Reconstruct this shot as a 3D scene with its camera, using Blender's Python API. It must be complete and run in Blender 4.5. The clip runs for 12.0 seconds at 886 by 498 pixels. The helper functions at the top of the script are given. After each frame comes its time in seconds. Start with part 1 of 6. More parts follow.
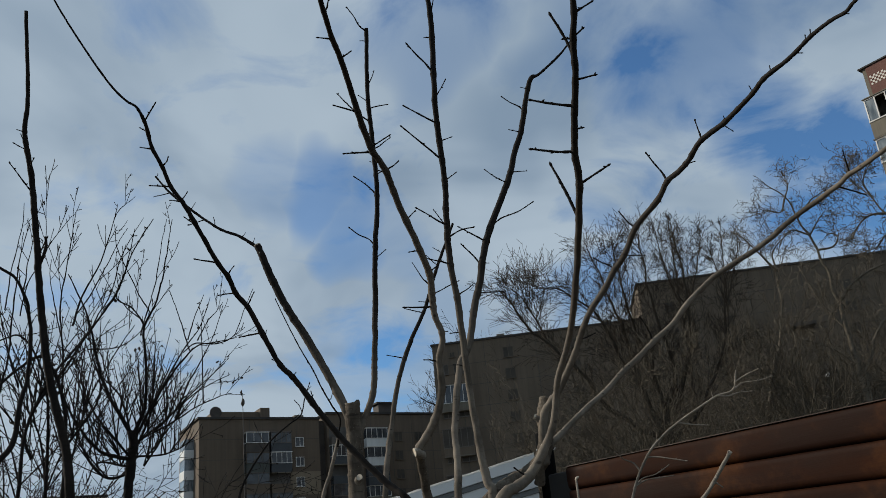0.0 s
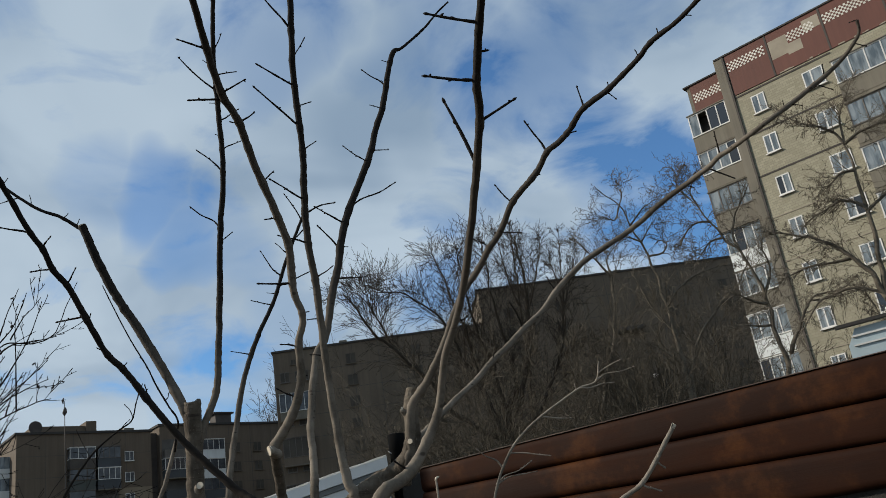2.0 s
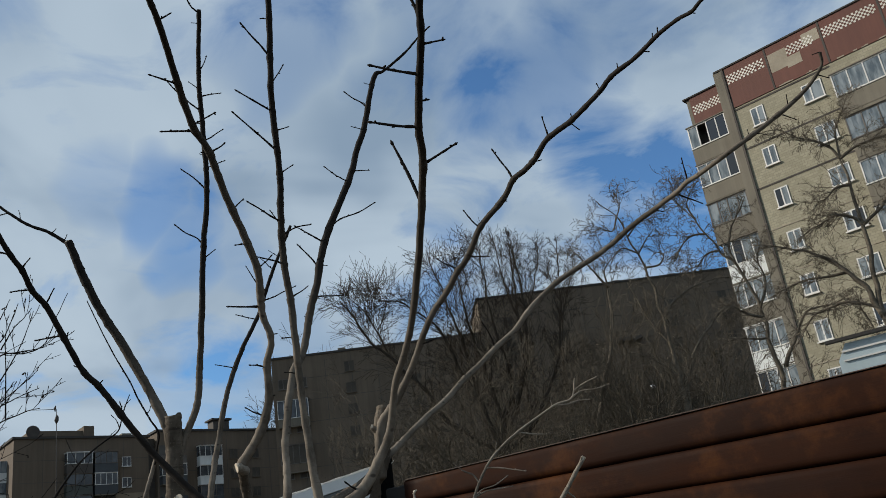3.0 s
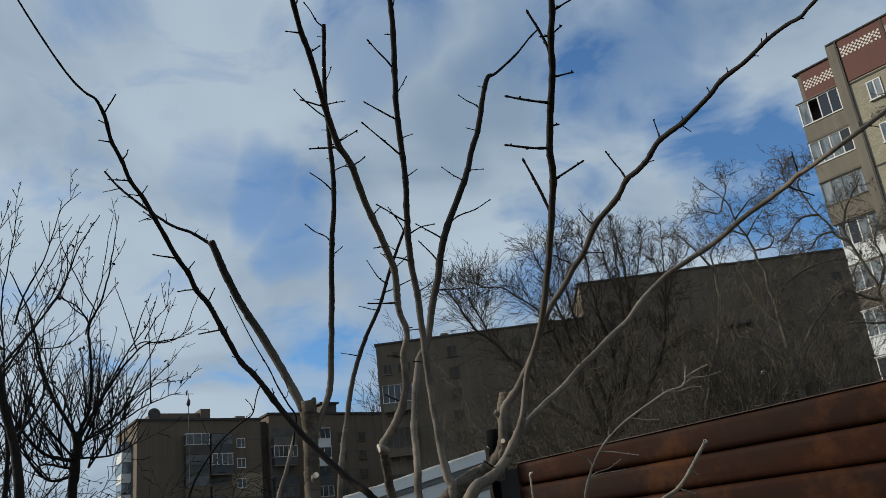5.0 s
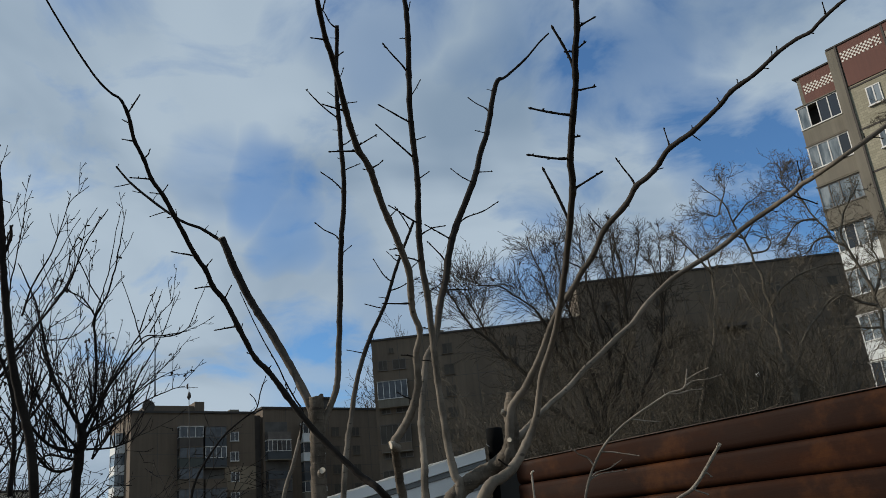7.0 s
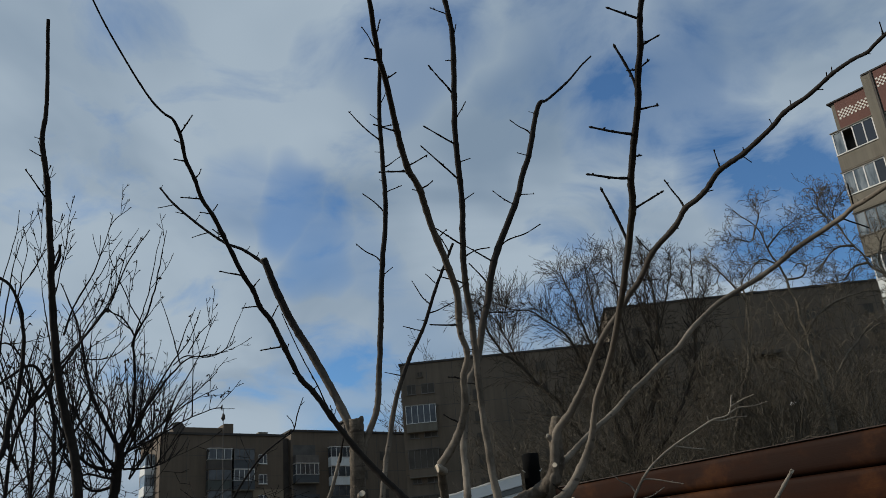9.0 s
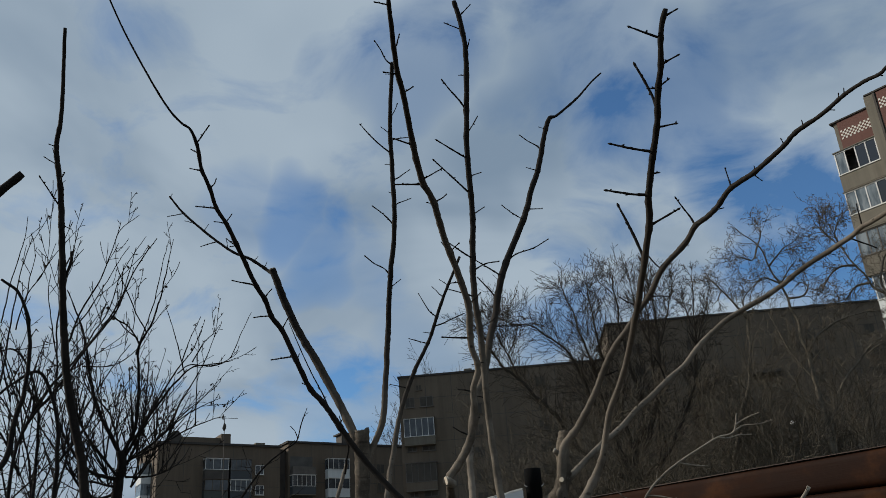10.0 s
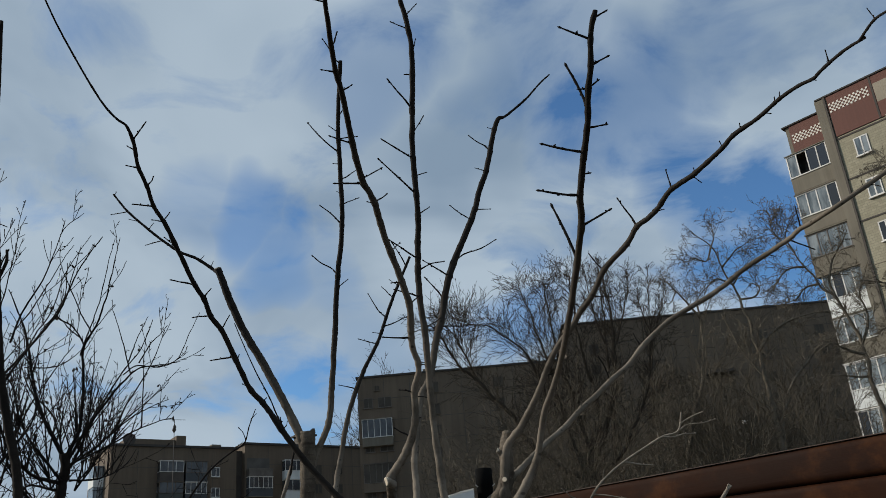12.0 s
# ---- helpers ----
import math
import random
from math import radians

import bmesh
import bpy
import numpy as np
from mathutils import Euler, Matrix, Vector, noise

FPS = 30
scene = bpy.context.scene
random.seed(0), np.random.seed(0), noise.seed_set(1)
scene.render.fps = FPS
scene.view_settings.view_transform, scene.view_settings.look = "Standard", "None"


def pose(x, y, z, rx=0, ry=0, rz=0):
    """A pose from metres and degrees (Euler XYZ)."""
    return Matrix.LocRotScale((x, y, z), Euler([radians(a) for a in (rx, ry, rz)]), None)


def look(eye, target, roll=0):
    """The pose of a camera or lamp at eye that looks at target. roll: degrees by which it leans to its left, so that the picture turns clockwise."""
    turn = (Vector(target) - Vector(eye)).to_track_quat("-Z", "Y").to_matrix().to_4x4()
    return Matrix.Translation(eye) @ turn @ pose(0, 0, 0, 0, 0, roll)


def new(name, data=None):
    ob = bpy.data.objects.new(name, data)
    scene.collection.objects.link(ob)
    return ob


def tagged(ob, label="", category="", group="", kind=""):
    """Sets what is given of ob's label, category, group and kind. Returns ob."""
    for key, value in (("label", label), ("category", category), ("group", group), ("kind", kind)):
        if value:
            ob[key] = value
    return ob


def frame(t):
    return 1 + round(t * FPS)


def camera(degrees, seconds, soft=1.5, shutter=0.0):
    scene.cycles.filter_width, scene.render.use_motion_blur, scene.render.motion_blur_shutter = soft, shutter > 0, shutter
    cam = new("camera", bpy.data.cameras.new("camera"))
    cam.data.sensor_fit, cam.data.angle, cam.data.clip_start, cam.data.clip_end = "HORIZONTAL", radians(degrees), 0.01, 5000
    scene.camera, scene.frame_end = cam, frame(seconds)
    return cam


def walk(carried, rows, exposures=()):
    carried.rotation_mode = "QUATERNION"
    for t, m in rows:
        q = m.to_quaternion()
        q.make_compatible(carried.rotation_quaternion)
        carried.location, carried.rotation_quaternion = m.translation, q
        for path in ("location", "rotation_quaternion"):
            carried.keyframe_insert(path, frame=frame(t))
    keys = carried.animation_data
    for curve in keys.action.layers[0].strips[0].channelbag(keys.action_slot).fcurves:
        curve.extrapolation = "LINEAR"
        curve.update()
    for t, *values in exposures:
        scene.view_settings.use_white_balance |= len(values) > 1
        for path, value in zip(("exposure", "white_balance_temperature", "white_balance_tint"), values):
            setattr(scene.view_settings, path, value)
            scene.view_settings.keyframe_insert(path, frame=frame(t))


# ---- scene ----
cam = camera(54.1, 12.0, soft=0.35)
METRES, EYE, TILT, LEAN = 1.6, 1.55, 20.9, 5.3
ROWS = [
    (0, 0.0000, 0.0000, 0.0000, 0.00, 0.00, -0.00),
    (0.5, 0.0747, 0.0195, -0.0054, -2.08, -0.08, 1.26),
    (1, 0.1069, 0.0799, -0.0259, -3.02, -0.15, 2.52),
    (1.5, 0.0346, 0.1533, -0.0433, -7.47, 0.24, 0.46),
    (2, -0.0360, 0.2112, -0.0709, -10.35, 0.49, -0.48),
    (2.5, -0.0532, 0.1949, -0.0677, -10.63, 1.06, -1.38),
    (3, 0.0224, 0.1354, -0.0356, -10.32, 1.02, -1.07),
    (3.5, 0.1040, 0.0498, -0.0019, -3.91, -0.86, 1.53),
    (3.7, 0.1075, 0.0204, 0.0108, -3.21, -1.01, 2.78),
    (5.3, -0.0758, -0.0173, -0.0071, -4.08, 0.11, -0.95),
    (5.5, -0.0860, -0.0281, -0.0043, -4.35, 0.08, -1.34),
    (6, -0.1021, -0.0380, -0.0090, -4.71, 0.07, -2.32),
    (6.5, -0.1037, -0.0446, -0.0027, -4.98, -0.15, -2.31),
    (7, -0.0858, -0.0450, 0.0043, -3.94, -0.22, -1.22),
    (7.2, -0.0757, -0.0526, 0.0098, -3.16, -0.25, -0.71),
    (8.8, -0.1237, -0.0314, -0.0034, -1.95, 0.86, -1.05),
    (9, -0.1270, -0.0324, -0.0034, -2.03, 1.33, -1.61),
    (9.5, -0.1468, -0.0411, -0.0001, -2.53, 1.94, -2.51),
    (10, -0.1529, -0.0431, -0.0053, -2.01, 2.20, -2.56),
    (10.5, -0.1386, -0.0413, -0.0046, -1.83, 2.17, -1.24),
    (11, -0.1416, -0.0424, -0.0055, -2.02, 2.25, -0.93),
    (11.5, -0.1307, -0.0372, -0.0023, -2.61, 2.26, -1.73),
    (12, -0.1128, -0.0388, -0.0046, -4.69, 2.35, -2.69),
]
walk(cam, [(t, pose(0, 0, EYE, TILT, LEAN, 0) @ pose(METRES * x, METRES * y, METRES * z, 90 + pitch, roll, yaw)) for t, x, y, z, yaw, pitch, roll in ROWS],
     [(0.0, -0.14), (1.0, 0.0), (2.0, 0.07), (3.0, 0.02), (3.7, 0.0), (5.5, -0.03), (6.5, 0.0), (7.2, -0.09), (8.8, -0.23), (10.0, -0.25), (11.0, -0.25), (12.0, -0.09)])

# ---- light ----
SUN_AZ, SUN_EL = -76.0, 27.0  # degrees: azimuth from +y to the right, and height
scene.view_settings.exposure = 0.0


def bearing(az, el):
    a, e = radians(az), radians(el)
    return Vector((math.sin(a) * math.cos(e), math.cos(a) * math.cos(e), math.sin(e)))


sun_data = bpy.data.lights.new("sun", "SUN")
sun_data.energy, sun_data.angle, sun_data.color = 4.15, radians(3.0), (1.0, 0.92, 0.80)
sun = new("sun", sun_data)
sun.matrix_world = look(bearing(SUN_AZ, SUN_EL) * 60, (0, 0, 0))


class Nodes:
    """A short way to write node trees."""

    def __init__(self, tree):
        self.tree = tree
        tree.nodes.clear()

    def add(self, kind, **inputs):
        node = self.tree.nodes.new(kind)
        for key, value in inputs.items():
            slot = node.inputs[int(key[1:])] if key[0] == "_" and key[1:].isdigit() else node.inputs[key.replace("_", " ")]
            if isinstance(value, bpy.types.NodeSocket):
                self.tree.links.new(value, slot)
            else:
                slot.default_value = value
        return node

    def math(self, op, a, b=0.0, clamp=False):
        node = self.add("ShaderNodeMath", _0=a, _1=b)
        node.operation, node.use_clamp = op, clamp
        return node.outputs[0]

    def vmath(self, op, a, b=(0, 0, 0)):
        node = self.add("ShaderNodeVectorMath", _0=a, _1=b)
        node.operation = op
        return node

    def ramp(self, value, *stops):
        node = self.add("ShaderNodeValToRGB", Fac=value)
        while len(node.color_ramp.elements) < len(stops):
            node.color_ramp.elements.new(0.5)
        for element, (at, colour) in zip(node.color_ramp.elements, stops):
            element.position = at
            element.color = (*colour, 1) if isinstance(colour, tuple) else (colour, colour, colour, 1)
        return node.outputs["Color"]

    def mix(self, fac, a, b):
        node = self.add("ShaderNodeMix")
        node.data_type = "RGBA"
        for slot, value in zip((node.inputs[0], node.inputs[6], node.inputs[7]), (fac, a, b)):
            if isinstance(value, bpy.types.NodeSocket):
                self.tree.links.new(value, slot)
            else:
                slot.default_value = (*value, 1) if isinstance(value, tuple) else value
        return node.outputs[2]

    def noise(self, vector, scale, detail=4.0, rough=0.55, distortion=0.0):
        return self.add("ShaderNodeTexNoise", Vector=vector, Scale=scale, Detail=detail, Roughness=rough, Distortion=distortion)

    def smooth(self, value, low, high):
        node = self.add("ShaderNodeMapRange", Value=value, From_Min=low, From_Max=high)
        node.interpolation_type = "SMOOTHSTEP"
        return node.outputs[0]


def make_sky():
    world = bpy.data.worlds.new("sky")
    scene.world = world
    world.use_nodes = True
    n = Nodes(world.node_tree)
    way = n.add("ShaderNodeTexCoord").outputs["Generated"]
    clear = n.add("ShaderNodeTexSky")
    clear.sky_type, clear.sun_disc = "NISHITA", False
    clear.sun_elevation, clear.sun_rotation = radians(SUN_EL), radians(SUN_AZ)
    clear.air_density, clear.dust_density, clear.ozone_density = 1.0, 0.4, 2.5
    blue = n.vmath("MULTIPLY", clear.outputs["Color"], (0.078, 0.112, 0.138)).outputs[0]
    # a high layer of cloud, laid on a flat sheet overhead
    split = n.add("ShaderNodeSeparateXYZ", Vector=way)
    rise = n.math("ADD", n.math("MAXIMUM", split.outputs["Z"], 0.0), 0.22)
    sheet = n.add("ShaderNodeCombineXYZ", X=n.math("DIVIDE", split.outputs["X"], rise), Y=n.math("DIVIDE", split.outputs["Y"], rise)).outputs[0]
    wide = n.noise(sheet, 1.1, 3.0, 0.5, 0.3).outputs["Fac"]
    fine = n.noise(sheet, 4.2, 7.0, 0.58, 0.5).outputs["Fac"]
    warp = n.vmath("SCALE", n.vmath("SUBTRACT", n.noise(way, 5.0, 3.0).outputs["Color"], (0.5, 0.5, 0.5)).outputs[0])
    warp.inputs["Scale"].default_value = 0.22
    bent = n.vmath("NORMALIZE", n.vmath("ADD", way, warp.outputs[0]).outputs[0]).outputs[0]
    # breaks in the cloud: bearing, height, half width in degrees, depth
    gaps = 0.0
    for az, el, size, deep in SKY_BREAKS:
        near = n.vmath("DOT_PRODUCT", bent, tuple(bearing(az, el))).outputs["Value"]
        hole = n.math("MULTIPLY", n.smooth(near, math.cos(radians(size)), math.cos(radians(size * 0.15))), deep)
        gaps = n.math("MAXIMUM", gaps, hole)
    body = n.math("ADD", n.math("MULTIPLY", wide, 0.5), n.math("MULTIPLY", fine, 0.5))
    cover = n.math("SUBTRACT", n.math("ADD", n.smooth(body, 0.33, 0.54), 0.25), gaps, clamp=True)
    cover = n.math("MINIMUM", cover, 1.0)
    shade = n.smooth(n.noise(sheet, 1.7, 4.0, 0.5, 0.5).outputs["Fac"], 0.22, 0.62)
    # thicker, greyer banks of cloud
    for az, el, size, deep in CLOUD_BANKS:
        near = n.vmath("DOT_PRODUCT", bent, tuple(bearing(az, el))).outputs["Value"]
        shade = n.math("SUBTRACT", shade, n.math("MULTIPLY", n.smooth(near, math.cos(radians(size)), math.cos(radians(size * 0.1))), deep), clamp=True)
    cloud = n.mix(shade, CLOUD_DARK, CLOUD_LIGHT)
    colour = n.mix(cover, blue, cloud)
    out = n.add("ShaderNodeOutputWorld")
    back = n.add("ShaderNodeBackground", Color=colour, Strength=1.0)
    world.node_tree.links.new(back.outputs[0], out.inputs[0])


CLOUD_DARK, CLOUD_LIGHT = (0.238, 0.328, 0.438), (0.446, 0.544, 0.637)
SKY_BREAKS = [(-11, 26.5, 4, 0.5), (-7.5, 25, 3.9, 0.95), (-4.5, 22.5, 4.2, 0.85), (-0.5, 21.5, 4.5, 0.5), (-3, 12, 7, 0.6), (1, 17, 5, 0.45), (3, 35, 7, 0.6), (15.5, 33.5, 7, 0.6), (22.5, 30.5, 7.5, 0.85), (25.5, 25, 6.5, 0.85), (28.5, 19.5, 6.5, 0.75), (32, 17, 6, 0.8), (26, 31, 6, 0.6), (19, 27, 4, 0.4), (41, 29, 5, 0.3)]
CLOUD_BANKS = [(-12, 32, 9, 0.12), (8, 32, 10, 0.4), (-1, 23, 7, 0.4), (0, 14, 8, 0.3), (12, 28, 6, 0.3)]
make_sky()


# ---- materials ----
def material(name, build):
    mat = bpy.data.materials.new(name)
    mat.use_nodes = True
    n = Nodes(mat.node_tree)
    bsdf = n.add("ShaderNodeBsdfPrincipled")
    out = n.add("ShaderNodeOutputMaterial")
    mat.node_tree.links.new(bsdf.outputs[0], out.inputs[0])
    build(n, bsdf)
    return mat


def put(n, bsdf, colour=None, rough=None, bump=None, strength=0.3, distance=0.01, metal=None):
    for slot, value in (("Base Color", colour), ("Roughness", rough), ("Metallic", metal)):
        if value is None:
            continue
        if isinstance(value, bpy.types.NodeSocket):
            n.tree.links.new(value, bsdf.inputs[slot])
        else:
            bsdf.inputs[slot].default_value = (*value, 1) if isinstance(value, tuple) else value
    if bump is not None:
        node = n.add("ShaderNodeBump", Height=bump, Strength=strength, Distance=distance)
        n.tree.links.new(node.outputs[0], bsdf.inputs["Normal"])


def where(n):
    return n.add("ShaderNodeTexCoord").outputs["Object"]


def weathered(name, light, dark, scale=1.0, rough=0.85, bump=0.3, streak=False, grain=40.0, distance=0.01, metal=None):
    """Paint, plaster or concrete with blotches at two scales and, if wanted, streaks that run down."""

    def build(n, bsdf):
        at = where(n)
        big = n.noise(at, 0.35 * scale, 4.0).outputs["Fac"]
        small = n.noise(at, grain * scale, 3.0).outputs["Fac"]
        blend = n.math("ADD", n.math("MULTIPLY", n.smooth(big, 0.3, 0.7), 0.7), n.math("MULTIPLY", small, 0.3))
        if streak:
            thin = n.vmath("MULTIPLY", at, (1.6 * scale, 1.6 * scale, 0.08 * scale)).outputs[0]
            runs = n.smooth(n.noise(thin, 2.0, 5.0, 0.7).outputs["Fac"], 0.35, 0.7)
            blend = n.math("ADD", n.math("MULTIPLY", blend, 0.6), n.math("MULTIPLY", runs, 0.4))
        per = n.add("ShaderNodeObjectInfo").outputs["Random"]
        blend = n.math("ADD", blend, n.math("MULTIPLY", n.math("SUBTRACT", per, 0.5), 0.25), clamp=True)
        put(n, bsdf, n.mix(blend, dark, light), rough, small, bump, distance, metal)

    return material(name, build)


def bark_material(name, pale, dark, lift=0.004):
    def build(n, bsdf):
        at = where(n)
        stretched = n.vmath("MULTIPLY", at, (1.0, 1.0, 0.35)).outputs[0]
        patch = n.noise(at, 6.0, 4.0, 0.6).outputs["Fac"]
        rind = n.noise(stretched, 90.0, 5.0, 0.65, 0.6).outputs["Fac"]
        spots = n.add("ShaderNodeTexVoronoi", Vector=at, Scale=70.0).outputs["Distance"]
        blend = n.math("ADD", n.math("MULTIPLY", n.smooth(patch, 0.35, 0.65), 0.5), n.math("MULTIPLY", rind, 0.5))
        colour = n.mix(blend, dark, pale)
        bands = n.noise(n.vmath("MULTIPLY", at, (3.0, 3.0, 28.0)).outputs[0], 3.0, 4.0, 0.7, 0.4).outputs["Fac"]
        colour = n.mix(n.math("MULTIPLY", n.smooth(bands, 0.52, 0.7), 0.55), colour, dark)
        colour = n.mix(n.math("MULTIPLY", n.smooth(spots, 0.18, 0.05), 0.5), colour, tuple(min(1, c * 1.5) for c in pale))
        put(n, bsdf, colour, 0.85, rind, 0.6, lift)
        bsdf.inputs["Specular IOR Level"].default_value = 0.12

    return material(name, build)


def limb_bark(low, high):
    """Old grey wood low down that passes, between two heights, into young wood darkened as a silhouette."""

    def build(n, bsdf):
        at = where(n)
        stretched = n.vmath("MULTIPLY", at, (1.0, 1.0, 0.35)).outputs[0]
        patch = n.noise(at, 6.0, 4.0, 0.6).outputs["Fac"]
        rind = n.noise(stretched, 90.0, 5.0, 0.65, 0.6).outputs["Fac"]
        blend = n.math("ADD", n.math("MULTIPLY", n.smooth(patch, 0.35, 0.65), 0.5), n.math("MULTIPLY", rind, 0.5))
        old = n.mix(blend, (0.036, 0.029, 0.022), (0.250, 0.212, 0.168))
        # Near-black here carries the backlit look of limbs against bright sky.
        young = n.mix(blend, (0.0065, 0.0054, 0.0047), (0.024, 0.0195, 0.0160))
        bands = n.noise(n.vmath("MULTIPLY", at, (3.0, 3.0, 28.0)).outputs[0], 3.0, 4.0, 0.7, 0.4).outputs["Fac"]
        old = n.mix(n.math("MULTIPLY", n.smooth(bands, 0.55, 0.72), 0.5), old, (0.07, 0.056, 0.043))
        flecks = n.add("ShaderNodeTexVoronoi", Vector=n.vmath("MULTIPLY", at, (1.0, 1.0, 2.2)).outputs[0], Scale=85.0).outputs["Distance"]
        old = n.mix(n.math("MULTIPLY", n.smooth(flecks, 0.22, 0.08), 0.15), old, (0.36, 0.33, 0.29))
        eyes = n.add("ShaderNodeTexVoronoi", Vector=n.vmath("MULTIPLY", at, (1.0, 1.0, 1.6)).outputs[0], Scale=21.0).outputs["Distance"]
        old = n.mix(n.math("MULTIPLY", n.smooth(eyes, 0.20, 0.10), 0.75), old, (0.035, 0.027, 0.021))
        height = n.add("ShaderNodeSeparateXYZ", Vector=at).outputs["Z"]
        age_silhouette = n.smooth(n.math("ADD", height, n.math("MULTIPLY", patch, 0.9)), low, high)
        put(n, bsdf, n.mix(age_silhouette, old, young), 0.85, rind, 0.6, 0.003)
        bsdf.inputs["Specular IOR Level"].default_value = 0.15

    return build


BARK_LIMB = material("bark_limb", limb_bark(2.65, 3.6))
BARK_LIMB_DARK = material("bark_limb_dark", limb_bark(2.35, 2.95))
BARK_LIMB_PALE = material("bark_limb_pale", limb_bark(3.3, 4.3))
BARK_OLD = bark_material("bark_old", (0.190, 0.158, 0.122), (0.022, 0.017, 0.013), 0.012)
BARK_GREY = bark_material("bark_grey", (0.31, 0.27, 0.22), (0.075, 0.063, 0.050))
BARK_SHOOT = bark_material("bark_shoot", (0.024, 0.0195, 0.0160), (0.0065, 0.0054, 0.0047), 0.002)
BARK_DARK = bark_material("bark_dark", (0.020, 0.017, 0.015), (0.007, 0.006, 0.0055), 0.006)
BARK_PALE = bark_material("bark_pale", (0.17, 0.145, 0.11), (0.055, 0.046, 0.036), 0.01)
BARK_FAR = bark_material("bark_far", (0.058, 0.047, 0.035), (0.020, 0.0165, 0.0125), 0.01)
BARK_THICKET = bark_material("bark_thicket", (0.098, 0.083, 0.062), (0.033, 0.028, 0.021), 0.01)
LEAF_DEAD = weathered("dead_leaf", (0.040, 0.024, 0.015), (0.012, 0.008, 0.006), 20.0)


def cut_wood_build(n, bsdf):
    at = where(n)
    rings = n.add("ShaderNodeTexNoise", Vector=at, Scale=60.0, Detail=3.0).outputs["Fac"]
    put(n, bsdf, n.mix(rings, (0.44, 0.37, 0.275), (0.60, 0.53, 0.42)), 0.8, rings, 0.3, 0.002)


CUT_WOOD = material("cut_wood", cut_wood_build)


def brick_build(n, bsdf):
    at = where(n)
    split = n.add("ShaderNodeSeparateXYZ", Vector=at)
    flat = n.add("ShaderNodeCombineXYZ", X=n.math("ADD", split.outputs["X"], split.outputs["Y"]), Y=split.outputs["Z"]).outputs[0]
    wall = n.add("ShaderNodeTexBrick", Vector=flat, Scale=1.0, Mortar_Size=0.014, Mortar_Smooth=0.6, Bias=0.0, Brick_Width=0.27, Row_Height=0.152)
    wall.inputs["Color1"].default_value, wall.inputs["Color2"].default_value = (0.215, 0.198, 0.136, 1), (0.290, 0.269, 0.194, 1)
    wall.inputs["Mortar"].default_value = (0.165, 0.147, 0.106, 1)
    stain = n.smooth(n.noise(at, 0.5, 5.0, 0.65).outputs["Fac"], 0.35, 0.7)
    colour = n.mix(n.math("MULTIPLY", stain, 0.45), wall.outputs["Color"], (0.172, 0.156, 0.108))
    fine = n.noise(at, 18.0, 3.0).outputs["Fac"]
    colour = n.mix(n.math("MULTIPLY", fine, 0.25), colour, (0.345, 0.322, 0.246))
    put(n, bsdf, colour, 0.9, wall.outputs["Fac"], -0.4, 0.02)


BRICK_YELLOW = material("yellow_brick", brick_build)
CLADDING_RED = weathered("red_brown_cladding", (0.125, 0.047, 0.033), (0.085, 0.033, 0.024), 1.0, 0.8, 0.2, True)
CLADDING_PALE = weathered("bare_render", (0.30, 0.265, 0.205), (0.21, 0.18, 0.135), 2.0)
MOSAIC_WHITE = weathered("white_mosaic", (0.60, 0.575, 0.51), (0.46, 0.43, 0.37), 2.0, 0.5)
CONCRETE = weathered("grey_concrete", (0.178, 0.160, 0.124), (0.108, 0.096, 0.074), 1.0, 0.9, 0.3, True)
CONCRETE_DARK = weathered("dark_joint", (0.07, 0.06, 0.05), (0.04, 0.034, 0.03), 2.0)
WALL_DULL = weathered("dull_panel_wall", (0.150, 0.117, 0.083), (0.082, 0.064, 0.046), 0.5, 0.92, 0.3, True, 6.0, 0.03)
WALL_OLIVE = weathered("olive_panel_wall", (0.130, 0.099, 0.070), (0.081, 0.062, 0.044), 0.5, 0.92, 0.3, True, 6.0, 0.03)
WALL_TAN = weathered("tan_painted_wall", (0.215, 0.172, 0.118), (0.16, 0.128, 0.088), 1.0, 0.9, 0.2, True)
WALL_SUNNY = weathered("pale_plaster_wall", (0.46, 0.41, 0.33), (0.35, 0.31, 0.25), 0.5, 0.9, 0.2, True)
WHITE_FRAME = weathered("white_window_frame", (0.64, 0.63, 0.60), (0.48, 0.47, 0.44), 3.0, 0.45, 0.05)
GREY_FRAME = weathered("aged_wood_frame", (0.13, 0.115, 0.098), (0.065, 0.056, 0.048), 3.0, 0.7, 0.2)
ROOFING = weathered("bitumen_roofing", (0.05, 0.045, 0.04), (0.03, 0.028, 0.026), 1.0, 0.95)
BLACK_PLASTIC = weathered("black_plastic", (0.006, 0.006, 0.006), (0.003, 0.003, 0.003), 4.0, 0.95, 0.1)
BLACK_PLASTIC.node_tree.nodes["Principled BSDF"].inputs["Specular IOR Level"].default_value = 0.05
# Dark wood; on the fence its blackness also stands for shade.
DARK_WOOD_SHADE = weathered("dark_wood_and_shade", (0.022, 0.019, 0.016), (0.008, 0.007, 0.006), 4.0, 0.8, 0.4)
ROOF_WHITE = weathered("pale_roof_sheet", (0.66, 0.665, 0.65), (0.47, 0.475, 0.46), 2.5, 0.55, 0.15)
ROOF_GREY = weathered("grey_rib_shadow_line", (0.16, 0.165, 0.16), (0.10, 0.105, 0.10), 3.0, 0.6)
BLUE_SHEET = weathered("pale_blue_sheet", (0.42, 0.49, 0.51), (0.33, 0.40, 0.42), 1.0, 0.5, 0.1, True)
GALVANISED = weathered("galvanised_edge", (0.13, 0.13, 0.125), (0.06, 0.06, 0.058), 5.0, 0.5, 0.2, False, 40.0, 0.003)
